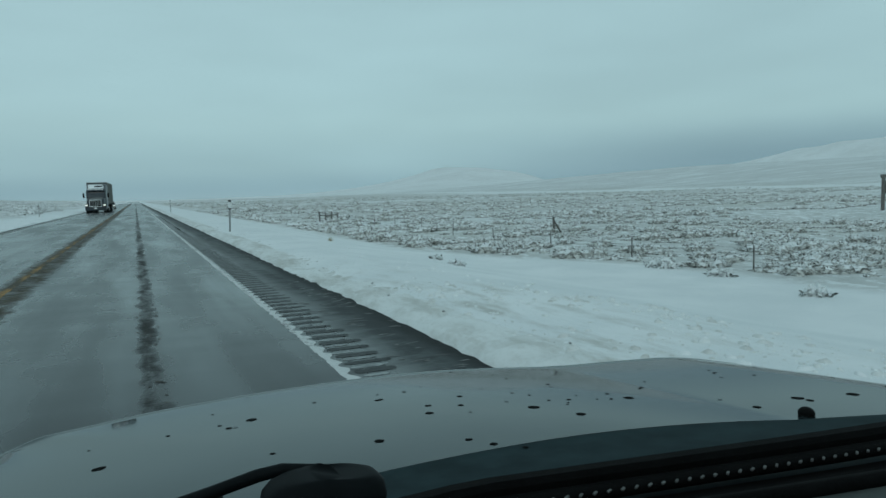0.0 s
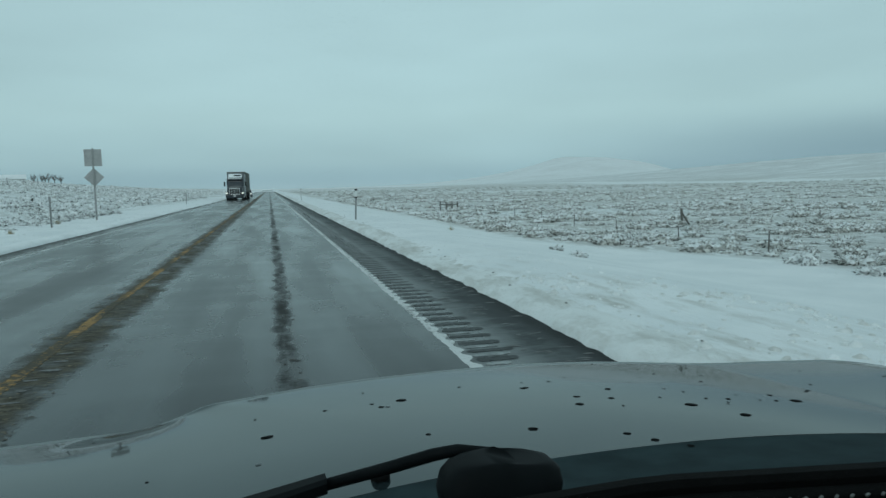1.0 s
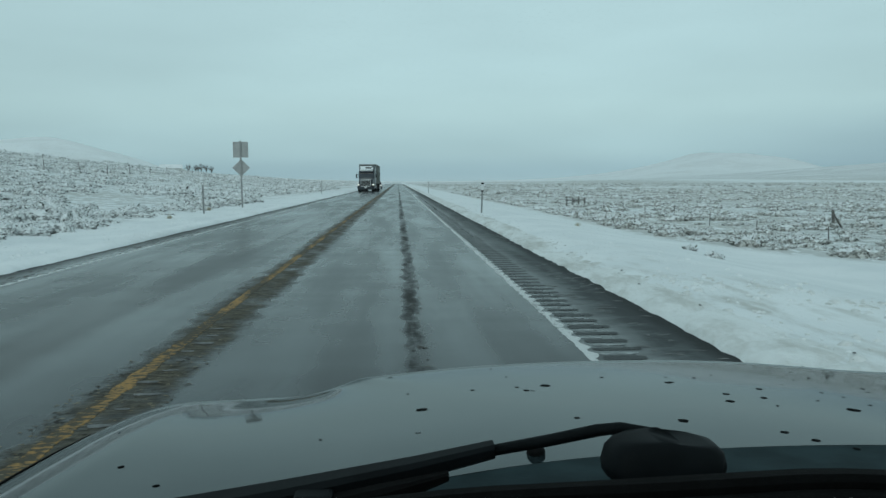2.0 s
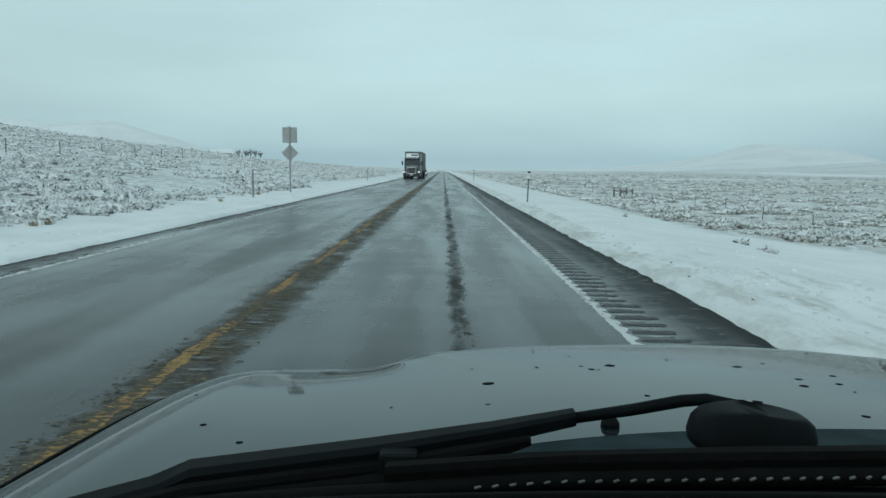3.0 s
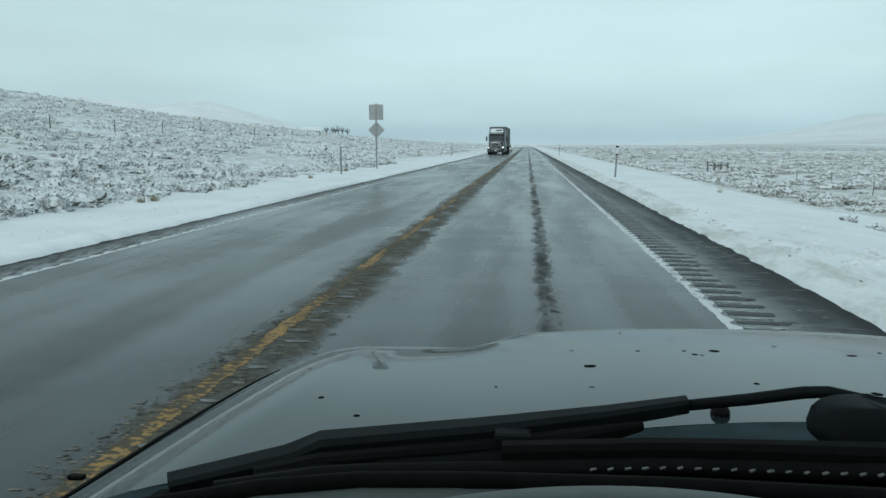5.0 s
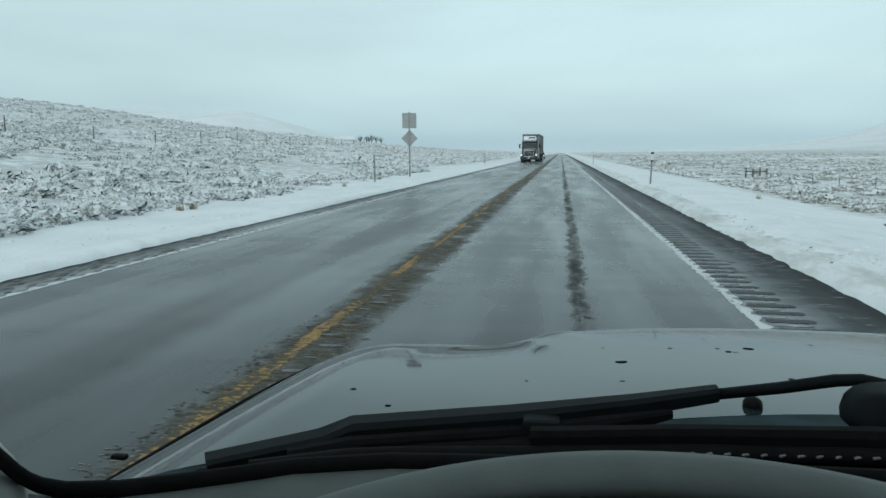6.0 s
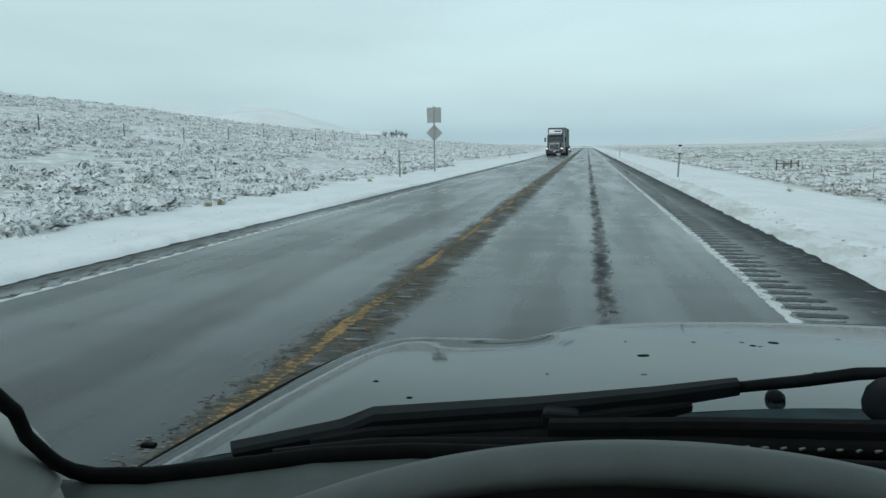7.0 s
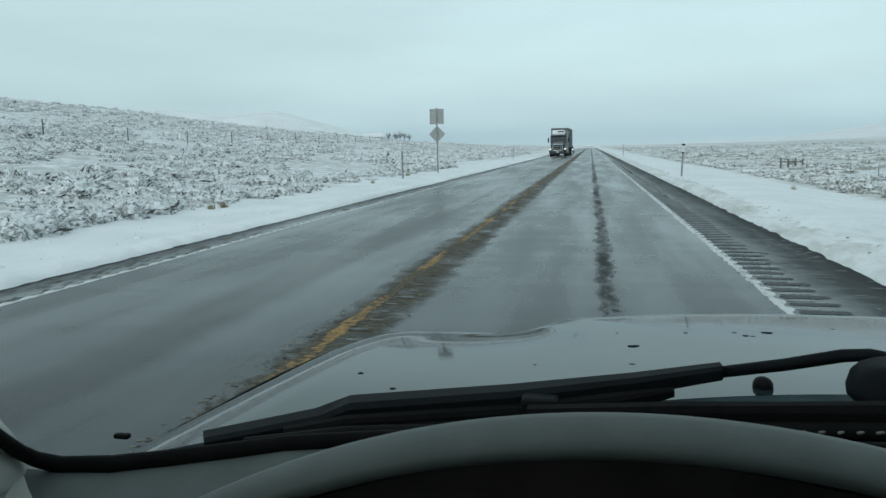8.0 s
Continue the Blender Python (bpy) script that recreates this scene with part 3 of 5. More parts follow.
def hood_surface():
    def fn(s_signed, v):
        s = abs(s_signed)
        back = 0.72 - 0.31 * (s / 1.01) ** 2.1
        front = lip(s)
        x = XC + s_signed
        if v <= 1:
            y = back + (front - back) * v
            e = max(0.0, (v - 0.90) / 0.10)
            return (x, y, hood_z(x, y) - 0.022 * e ** 2.2 + 0.0016 * math.exp(-((v - 0.905) / 0.014) ** 2))
        w = v - 1
        return (x, front + 0.035 * math.sin(w * 1.57), hood_z(x, front) - 0.022 - 0.10 * (1 - math.cos(w * 1.57)))
    us = [-1.01 + 2.02 * i / 140 for i in range(141)]
    vs = [i / 36 for i in range(31)] + [0.85 + 0.0075 * i for i in range(21)] + [1.15, 1.3, 1.5, 1.75, 2.0]
    return grid_surface(us, vs, fn)


hood = part("hood", hood_surface(), M_PAINT, car, "raised-centre silver hood peppered with black stone chips", smooth=True)


def side_panel(sign):
    """A front wing with its rolled top edge and the wheel's arch."""
    bm = bmesh.new()
    ys = [0.40 + 0.02 * i for i in range(49)]
    rows = []
    for y in ys:
        s = float(np.interp(y, [0.42, 0.55, 0.79, 0.98, 1.16, 1.27, 1.32, 1.345, 1.36], [1.015, 1.01, 0.99, 0.965, 0.925, 0.87, 0.79, 0.7, 0.6]))
        zt = hood_z(XC + sign * s, min(y, lip(s))) - 0.012
        arch = math.sqrt(max(0.0, 0.42 ** 2 - (y - 0.85) ** 2)) + 0.38
        zb = max(0.42, arch)
        row = []
        for k in range(7):
            f = k / 6
            z = zt + (zb - zt) * f
            row.append(bm.verts.new((XC + sign * (s + 0.016 * math.sin(min(1, f * 3) * 1.57) + 0.02 * math.sin(f * 3.14)), y, z)))
        rows.append(row)
    for a, b in zip(rows, rows[1:]):
        for i in range(6):
            bm.faces.new((a[i], b[i], b[i + 1], a[i + 1]))
    bmesh.ops.recalc_face_normals(bm, faces=bm.faces)
    return bm


for sgn in (-1, 1):
    part("fender", side_panel(sgn), M_PAINT, car, smooth=True)

# dark strip that stands in for the shadow line along the hood's leading edge
lip_shadow_pts = [(XC + s, lip(abs(s)) + 0.010, hood_z(XC + s, lip(abs(s))) - 0.0195) for s in [-0.46 + 0.84 * i / 30 for i in range(31)]]
part("hood_front_shadow_line", sweep(bmesh.new(), lip_shadow_pts, [0.001 + 0.003 * math.sin(math.pi * i / 30) ** 0.4 for i in range(31)], 8), M_RUBBER, car, "thin black strip standing in for the shadow line under the hood's leading edge", smooth=True)

# the black seam between wing and hood
for sgn in (-1, 1):
    pts = []
    for y in [0.42 + 0.03 * i for i in range(25)]:
        s = float(np.interp(y, [0.55, 0.79, 0.98, 1.16, 1.27], [1.01, 0.99, 0.965, 0.925, 0.87]))
        pts.append((XC + sgn * (s + 0.003), y, hood_z(XC + sgn * s, y) + 0.001))
    part("hood_seam", sweep(bmesh.new(), pts, [0.0045] * 18 + [0.004, 0.0035, 0.003, 0.0025, 0.002, 0.0015, 0.001], 6), M_RUBBER, car, "black shut line")

nose = loft([[(XC - 0.9, 1.12, z), (XC - 0.5, 1.32, z), (XC, 1.42, z), (XC + 0.5, 1.32, z), (XC + 0.9, 1.12, z), (XC + 0.9, 0.9, z), (XC - 0.9, 0.9, z)] for z in (0.35, 0.6, 0.86, 0.97)])
part("front_bumper", nose, M_PAINT, car)


def car_wheel(x, y):
    w = new("wheel")
    w.parent = car
    w.location = (x, y, 0.36)
    t = bmesh.new()
    prof = [(0.24, -0.1), (0.33, -0.11), (0.36, -0.08), (0.365, 0), (0.36, 0.08), (0.33, 0.11), (0.24, 0.1)]
    rings = [[t.verts.new((u, r * math.cos(2 * math.pi * k / 28), r * math.sin(2 * math.pi * k / 28))) for k in range(28)] for r, u in prof]
    for a, b in zip(rings, rings[1:]):
        for k in range(28):
            t.faces.new((a[k], a[(k + 1) % 28], b[(k + 1) % 28], b[k]))
    bmesh.ops.recalc_face_normals(t, faces=t.faces)
    part("tyre", t, M_TYRE, w, smooth=True)
    part("rim", cyl(bmesh.new(), (-0.08, 0, 0), (0.08, 0, 0), 0.235, seg=24), M_RIM, w)


for wx in (XC - 0.84, XC + 0.84):
    for wy in (0.85, -1.95):
        car_wheel(wx, wy)


# cowl, windshield base and the cabin
def cowl_back(s):
    """The foot of the windshield, s metres from the car's middle."""
    return float(np.interp(s, [-0.87, -0.82, -0.76, -0.70, -0.62, -0.52, -0.35, 0, 0.2, 0.4, 0.6, 0.86], [0.402, 0.414, 0.440, 0.472, 0.496, 0.508, 0.518, 0.515, 0.475, 0.44, 0.41, 0.36]))


def seal_line(s):
    """The curve that the cowl's ridges and drain slots follow."""
    return float(np.interp(s, [-0.86, -0.80, -0.65, -0.35, 0, 0.2, 0.4, 0.6, 0.86], [0.345, 0.385, 0.455, 0.505, 0.522, 0.488, 0.455, 0.425, 0.38]))


def raised(p):
    """Draws a point of the cowl back and up along the slope of the glass, more so beyond the car's steering side."""
    x, y, z = p
    k = float(np.interp(x, [0.08, 0.27, 0.40, 1.5], [1.0, 0.93, 0.83, 0.85]))
    return (0.152 + (x - 0.152) * k, y * k, 1.455 + (z - 1.455) * k)


def foot(s):
    """The foot of the windshield's glass."""
    return raised((XC + s, cowl_back(s), 1.187))


def cowl_surface():
    def fn(s, v):
        a = abs(s)
        yf = 0.735 - 0.31 * (a / 1.01) ** 2.1
        xb, yb, zb = foot(s)
        x = XC + s + (xb - XC - s) * v
        y = yf + (min(yb + 0.02, yf - 0.02) - yf) * v
        zf = hood_z(XC + s, yf - 0.015) - 0.002
        return (x, y, zf + (zb - 0.014 - zf) * v ** 1.15)
    return grid_surface([-0.93 + 1.86 * i / 40 for i in range(41)], [i / 8 for i in range(9)], fn)


part("cowl_panel", cowl_surface(), M_COWL, car, "dark grey plastic cowl under the wipers", smooth=True)
ridge_pts = [raised((XC + s, seal_line(s) + 0.115 - 0.03 * abs(s), 1.176)) for s in [-0.72 + 1.5 * i / 40 for i in range(41)]]
part("cowl_ridge", sweep(bmesh.new(), ridge_pts, 0.012, 8, 0.7), M_BLACK, car, smooth=True)
ridge2 = [raised((XC + s, seal_line(s) + 0.065, 1.182)) for s in [-0.74 + 1.5 * i / 40 for i in range(41)]]
part("glass_seal", sweep(bmesh.new(), ridge2, 0.011, 8, 0.6), M_RUBBER, car, "black lower windshield seal", smooth=True)

def shroud(s, v):
    return raised((XC + s, cowl_back(s) + 0.075 - 0.085 * v, 1.168 + 0.006 * math.sin(v * 3.14)))


part("glass_shroud", grid_surface([-0.8 + 1.6 * i / 40 for i in range(41)], [i / 4 for i in range(5)], shroud), M_BLACKEST, car, "matt black strip at the foot of the glass")

# a row of small drain slots that glint along the foot of the glass
slot_mesh = mesh_of("drain_slot", bm_box(-0.003, 0.003, -0.0011, 0.0011, -0.0008, 0.0008, bevel=0.0004), M_SLOT)
for i in range(80):
    s = -0.42 + 1.2 * i / 79
    o = new("drain_slot", slot_mesh)
    o.parent = car
    o.location = raised((XC + s, seal_line(s) + 0.051, 1.187))
    o.rotation_euler = (0.2, 0, 0.5 + 0.1 * math.sin(i * 1.7))

G_TOP_Y, G_TOP_Z = -0.16, 1.62


def glass_point(s, v, lift=0.0):
    """A point on the raked windshield: s sideways, v from its foot to its top."""
    x0, y0, z0 = foot(s)
    x1 = XC + s * 0.84
    return (x0 + (x1 - x0) * v, y0 + (G_TOP_Y - 0.05 * (s / 0.86) ** 2 - y0) * v, z0 + (G_TOP_Z - z0) * v + 0.03 * math.sin(v * 3.14) + lift)


glass = part("windshield", grid_surface([-0.86 + 1.72 * i / 24 for i in range(25)], [i / 10 for i in range(11)], glass_point), M_GLASS, car, "clear windshield", smooth=True)
glass.visible_shadow = False

# black border of the glass along its foot and up the pillar
edge_pts = [raised((XC + s, cowl_back(s), 1.189)) for s in [0.80 - 1.62 * i / 40 for i in range(41)]]
corner = [(XC - 0.862, 0.405, 1.190), (XC - 0.876, 0.396, 1.198), (XC - 0.872, 0.378, 1.213), (XC - 0.85, 0.345, 1.238), (XC - 0.81, 0.29, 1.279), (XC - 0.76, 0.235, 1.32), (XC - 0.69, 0.12, 1.41), (XC - 0.64, 0.0, 1.50)]
part("windshield_border", sweep(bmesh.new(), [tuple(float(q) for q in p) for p in edge_pts + corner], [0.0078] * 41 + [0.0070, 0.0062, 0.0056, 0.0050, 0.0044, 0.0040, 0.0035, 0.0035], 10), M_RUBBER, car, "black windshield border curving up the pillar", smooth=True)


def pillar(sign):
    pts = [(XC + sign * 0.955, 0.41, 1.13), (XC + sign * 0.922, 0.355, 1.207), (XC + sign * 0.87, 0.27, 1.262), (XC + sign * 0.812, 0.19, 1.325), (XC + sign * 0.735, 0.06, 1.43), (XC + sign * 0.70, -0.1, 1.56), (XC + sign * 0.70, -0.2, 1.63)]
    return sweep(bmesh.new(), pts, [0.055, 0.050, 0.047, 0.045, 0.045, 0.045, 0.05], 14)


for sgn in (-1, 1):
    part("pillar", pillar(sgn), M_TRIM, car, "grey moulded pillar trim", smooth=True)


def dash_surface():
    def fn(s, v):
        a = abs(s)
        xf, yf, zf = foot(s)
        prof = [(0.0, 1.187), (0.03, 1.180), (0.10, 1.172), (0.16, 1.165), (0.20, 1.145), (0.22, 1.10), (0.225, 0.9), (0.23, 0.6)]
        i = min(int(v), 6)
        f = v - i
        d = prof[i][0] * (1 - f) + prof[i + 1][0] * f
        z = prof[i][1] * (1 - f) + prof[i + 1][1] * f
        return (xf, yf - 0.002 - d, z + (zf - 1.187) * (1 if v < 5 else 0))
    return grid_surface([-0.93 + 1.86 * i / 60 for i in range(61)], [0.5 * i for i in range(15)], fn)


part("dashboard", dash_surface(), M_DASH, car, "grey grained vinyl dashboard", smooth=True)
corner_trim = loft([[(XC - 1.0, 0.45, z), (XC - 0.862 - k, 0.40, z), (XC - 0.80 - k, 0.28, z), (XC - 0.82, 0.1, z - 0.05), (XC - 1.0, 0.1, z - 0.05)] for z, k in ((0.9, 0.0), (1.15, 0.0), (1.178, 0.006), (1.186, 0.03))])
part("dashboard_end", corner_trim, M_TRIM, car, "grey dashboard end cap")
# instrument hood over the gauges: a broad flat arch with a rolled lip and a dark recess below
WX, ARCH_HALF = XC - 0.415, 0.37


def arch_z(dx):
    return 1.3165 - 1.12 * dx * dx


def hood_arch():
    prof = [(0.40, -0.075, 1.0), (0.34, -0.042, 1.0), (0.305, -0.020, 1.0), (0.284, -0.008, 1.0), (0.271, -0.002, 1.0), (0.260, 0.0, 1.0), (0.251, -0.003, 1.0), (0.247, -0.008, 0.995), (0.247, -0.012, 0.99), (0.251, -0.016, 0.985), (0.27, -0.018, 0.98), (0.33, -0.05, 0.97)]
    us = [-1 + 2 * i / 60 for i in range(61)]

    def fn(u, k):
        y, dz, w = prof[int(k)]
        dx = u * ARCH_HALF
        return (WX + dx * w, y, arch_z(dx) + dz)
    return grid_surface(us, list(range(len(prof))), fn)


part("instrument_hood", hood_arch(), M_DASH, car, "broad grey arched hood over the gauges", smooth=True)
panel_edge = [(WX + 0.355 * u, arch_z(0.355 * u) - 0.032) for u in [-1 + 2 * i / 24 for i in range(25)]]
panel_edge = [(WX - 0.355, 0.95)] + panel_edge + [(WX + 0.355, 0.95)]
part("instrument_panel", loft([[(x, y, z) for x, z in panel_edge] for y in (0.285, 0.30)]), M_CLUSTER, car, "black instrument panel")

# the rest of the cabin, which closes the car around the view
part("roof", bm_box(XC - 0.78, XC + 0.78, -2.6, -0.14, 1.63, 1.69, bevel=0.02), M_PAINT, car)
part("headliner", bm_box(XC - 0.74, XC + 0.74, -2.5, -0.20, 1.605, 1.626), M_TRIM, car, "pale grey headliner")
for sgn in (-1, 1):
    x0, x1 = sorted((XC + sgn * 0.92, XC + sgn * 0.99))
    part("door", bm_box(x0, x1, -2.6, 0.42, 0.42, 1.10, bevel=0.02), M_PAINT, car)
    x0, x1 = sorted((XC + sgn * 0.77, XC + sgn * 0.82))
    part("rear_pillar", bm_box(x0, x1, -1.3, -1.1, 1.08, 1.64), M_TRIM, car)
part("tailgate", bm_box(XC - 0.98, XC + 0.98, -2.7, -2.6, 0.42, 1.64, bevel=0.02), M_PAINT, car)
part("cabin_floor", bm_box(XC - 0.94, XC + 0.94, -2.6, 0.5, 0.36, 0.42), M_CABIN, car)
part("firewall", bm_box(XC - 0.90, XC + 0.90, 0.50, 0.56, 0.42, 1.12), M_CABIN, car)


# wiper on the driver's side, parked along the foot of the glass
def bar(pts, widths, heights):
    """A flat bar along pts with its own width and height at each."""
    outs = []
    for i, p in enumerate(pts):
        p = Vector(p)
        a, b = Vector(pts[max(0, i - 1)]), Vector(pts[min(len(pts) - 1, i + 1)])
        t = (b - a).normalized()
        n = Vector((-t.y, t.x, 0)).normalized() * widths[i] / 2
        u = Vector((0, 0, heights[i] / 2))
        c = 0.6
        outs.append([p + n * c + u, p + n + u * c, p + n - u * c, p + n * c - u, p - n * c - u, p - n - u * c, p - n + u * c, p - n * c + u])
    return loft(outs)


arm = [(-0.20, 0.495, 1.176), (-0.112, 0.553, 1.179), (-0.085, 0.570, 1.183), (0.07, 0.606, 1.190), (0.19, 0.641, 1.197), (0.275, 0.668, 1.204)]
part("wiper_arm", bar([raised(p) for p in arm], [0.03, 0.034, 0.036, 0.034, 0.026, 0.02], [0.012, 0.014, 0.022, 0.022, 0.018, 0.014]), M_WIPER, car, "satin black wiper arm")
part("wiper_rod", sweep(bmesh.new(), [raised(p) for p in ((0.262, 0.665, 1.202), (0.34, 0.686, 1.206), (0.395, 0.695, 1.213), (0.42, 0.695, 1.215), (0.45, 0.69, 1.211), (0.49, 0.68, 1.205))], [0.0055, 0.0058, 0.0058, 0.0055, 0.005, 0.004], 8), M_WIPER, car, smooth=True)
part("wiper_blade", bar([raised(p) for p in ((-0.13, 0.515, 1.178), (-0.08, 0.542, 1.178), (0.08, 0.585, 1.180), (0.16, 0.607, 1.186), (0.225, 0.63, 1.194))], [0.012, 0.016, 0.018, 0.018, 0.01], [0.012, 0.018, 0.022, 0.02, 0.008]), M_RUBBER, car, "black rubber wiper blade")
blade_2 = [raised((XC + s, seal_line(s) + 0.082, 1.186)) for s in [-0.50 + 1.3 * i / 30 for i in range(31)]]
part("second_blade", bar(blade_2, [0.018] * 31, [0.026] * 31), M_RUBBER, car, "long black rubber blade of the second wiper")
part("blade_clip", bm_box(0.082, 0.118, 0.575, 0.604, 1.172, 1.201, bevel=0.005), M_WIPER, car, "black plastic end clip of the blade")


def snow_sliver():
    """A thin crust of snow left along the foot of the glass."""
    r = random.Random(5)
    return loft([[(x, y + w, 1.176), (x, y, 1.176 + h), (x, y - w, 1.176)] for x, y, w, h in [(-0.135 + 0.26 * i / 16, 0.497 + 0.028 * i / 16, 0.002 + 0.005 * math.sin(math.pi * i / 16) * r.uniform(0.4, 1.2), 0.003 + 0.004 * r.random()) for i in range(17)]])


part("cowl_snow", snow_sliver(), M_SNOW, car, "thin crust of snow along the cowl")


def rounded_cap():
    """The moulded cover over the wiper's pivot."""
    outs = []
    for f, w, h in ((0.0, 0.046, -0.045), (0.05, 0.050, -0.008), (0.1, 0.061, 0.001), (0.25, 0.063, 0.012), (0.55, 0.060, 0.028), (0.78, 0.053, 0.036), (0.93, 0.042, 0.0395), (1.0, 0.015, 0.041)):
        ring_ = []
        for k in range(32):
            c, n = math.cos(2 * math.pi * k / 32), math.sin(2 * math.pi * k / 32)
            u = math.copysign(abs(c) ** 0.45, c)
            ring_.append(raised((0.450 + w * u + 0.006 * f, 0.652 + 0.03 * (1 - 0.3 * f) * math.copysign(abs(n) ** 0.6, n) + 0.012 * f, 1.184 + 0.84 * h - 0.006 * max(0.0, u) * f)))
        outs.append(ring_)
    return loft(outs)


part("wiper_pivot_cover", rounded_cap(), M_WIPER, car, "rounded black wiper pivot cover", smooth=True)


def nozzle(x, y):
    bm = bmesh.new()
    bmesh.ops.create_uvsphere(bm, u_segments=14, v_segments=9, radius=0.0105)
    bmesh.ops.scale(bm, vec=(1.0, 1.15, 0.85), verts=bm.verts)
    cyl(bm, (0, 0, -0.012), (0, 0, 0.002), 0.012, 0.010, 14)
    bmesh.ops.translate(bm, vec=(x, y, hood_z(x, y) + 0.003), verts=bm.verts)
    part("washer_nozzle", bm, M_BLACK, car, "round black washer nozzle", smooth=True)


nozzle(0.331, 0.735)
nozzle(1.125, 0.66)

# small block added in place of a dark mark by the windshield's corner
part("corner_mark_block", bm_box(-0.318, -0.302, 0.522, 0.529, 1.157, 1.162, bevel=0.0018), M_BLACK, car, "small black block standing in for a dark mark at the windshield's corner")

# stone chips in the hood's paint: x, y and radius of the largest, and a scatter of small ones
CHIPS = [(0.211, 0.997, 0.0088), (0.386, 1.080, 0.0054), (0.425, 1.114, 0.0091), (0.642, 1.108, 0.0051), (0.549, 0.842, 0.0073),
         (0.666, 0.948, 0.0070), (0.686, 1.000, 0.0054), (0.760, 1.038, 0.0057), (0.729, 0.968, 0.0053), (0.814, 0.886, 0.0091),
         (0.845, 0.808, 0.0080), (0.988, 0.876, 0.0091), (0.981, 0.923, 0.0043), (1.081, 0.954, 0.0046), (0.663, 0.737, 0.0053),
         (0.647, 0.774, 0.0049), (0.687, 0.701, 0.0046), (1.111, 0.732, 0.0069), (1.214, 0.743, 0.0096), (1.214, 0.722, 0.0066),
         (1.307, 0.717, 0.0101), (1.304, 0.999, 0.0044), (0.862, 0.978, 0.0028), (-0.164, 0.824, 0.0045), (-0.094, 0.744, 0.0041),
         (-0.241, 1.011, 0.0027), (-0.059, 1.185, 0.0030), (0.636, 1.105, 0.0060)
]
rng = random.Random(4)
small = [(rng.gauss(0.86, 0.2), rng.uniform(0.86, 1.36), rng.uniform(0.002, 0.0042), rng.random() < 0.35) for _ in range(34)]
small += [(rng.uniform(-0.3, 0.45), rng.uniform(0.85, 1.25), rng.uniform(0.002, 0.004), rng.random() < 0.5) for _ in range(9)]
small += [(rng.uniform(1.0, 1.5), rng.uniform(0.8, 1.2), rng.uniform(0.002, 0.004), rng.random() < 0.4) for _ in range(10)]


def chip_mesh(name, mat, seed):
    rng = random.Random(seed)
    bm = bmesh.new()
    c = bm.verts.new((0, 0, 0.0004))
    n = 10
    ring_ = [bm.verts.new((math.cos(2 * math.pi * k / n) * rng.uniform(0.75, 1.1), math.sin(2 * math.pi * k / n) * rng.uniform(0.7, 1.1), 0.0)) for k in range(n)]
    for k in range(n):
        bm.faces.new((c, ring_[k], ring_[(k + 1) % n]))
    return mesh_of(name, bm, mat)


chip_meshes = [chip_mesh("paint_chip", M_CHIP, s) for s in range(4)]
faint_meshes = [chip_mesh("paint_scuff", M_CHIP_FAINT, s) for s in range(3)]
for i, (x, y, r, faint) in enumerate([(x, y, r, False) for x, y, r in CHIPS] + small):
    if y > lip(abs(x - XC)) - 0.02:
        continue
    o = new("paint_scuff" if faint else "paint_chip", (faint_meshes if faint else chip_meshes)[i % 3])
    o.parent = hood
    e = 0.004
    nx, ny = -(hood_z(x + e, y) - hood_z(x - e, y)) / (2 * e), -(hood_z(x, y + e) - hood_z(x, y - e)) / (2 * e)
    o.matrix_basis = Matrix.Translation((x, y, hood_z(x, y) + 0.0005)) @ Vector((nx, ny, 1)).to_track_quat("Z", "Y").to_matrix().to_4x4() @ Matrix.Diagonal((r, r * 1.15, 1, 1))


# ---- road details ----
# grooves of the rumble strip, one by one, each with a thin ridge of packed slush behind it
def groove_mesh(seed):
    """A shallow dark trough with rounded ends, 0.4 m long."""
    rng = random.Random(seed)
    bm = bmesh.new()
    n, L = 10, 0.42
    rows = []
    for k in range(n + 1):
        u = k / n
        half = 0.075 * min(1.0, math.sin(math.pi * min(max(u, 0.03), 0.97)) * 4.5) * rng.uniform(0.85, 1.08)
        rows.append([bm.verts.new((u * L, v * half, 0.003 - 0.0025 * (1 - abs(v)))) for v in (-1, -0.5, 0, 0.5, 1)])
    for p, q in zip(rows, rows[1:]):
        for i in range(4):
            bm.faces.new((p[i], q[i], q[i + 1], p[i + 1]))
    bmesh.ops.recalc_face_normals(bm, faces=bm.faces)
    return mesh_of("rumble_groove", bm, M_WET, True)


def ridge_mesh(seed, mat):
    """A ragged thin ridge of slush, 0.4 m long."""
    rng = random.Random(seed)
    bm = bmesh.new()
    n, L = 9, rng.uniform(0.32, 0.44)
    rows = []
    for k in range(n + 1):
        u = k / n
        w = (0.008 + 0.03 * math.sin(math.pi * u) ** 0.6) * rng.uniform(0.55, 1.25)
        c = rng.uniform(-0.006, 0.006)
        rows.append([bm.verts.new((u * L, c + v * w, h)) for v, h in ((-1, 0.0), (-0.3, 0.009 * rng.uniform(0.5, 1.2)), (0.5, 0.007), (1, 0.0))])
    for p, q in zip(rows, rows[1:]):
        for i in range(3):
            bm.faces.new((p[i], q[i], q[i + 1], p[i + 1]))
    bmesh.ops.recalc_face_normals(bm, faces=bm.faces)
    return mesh_of("slush_ridge", bm, mat, True)


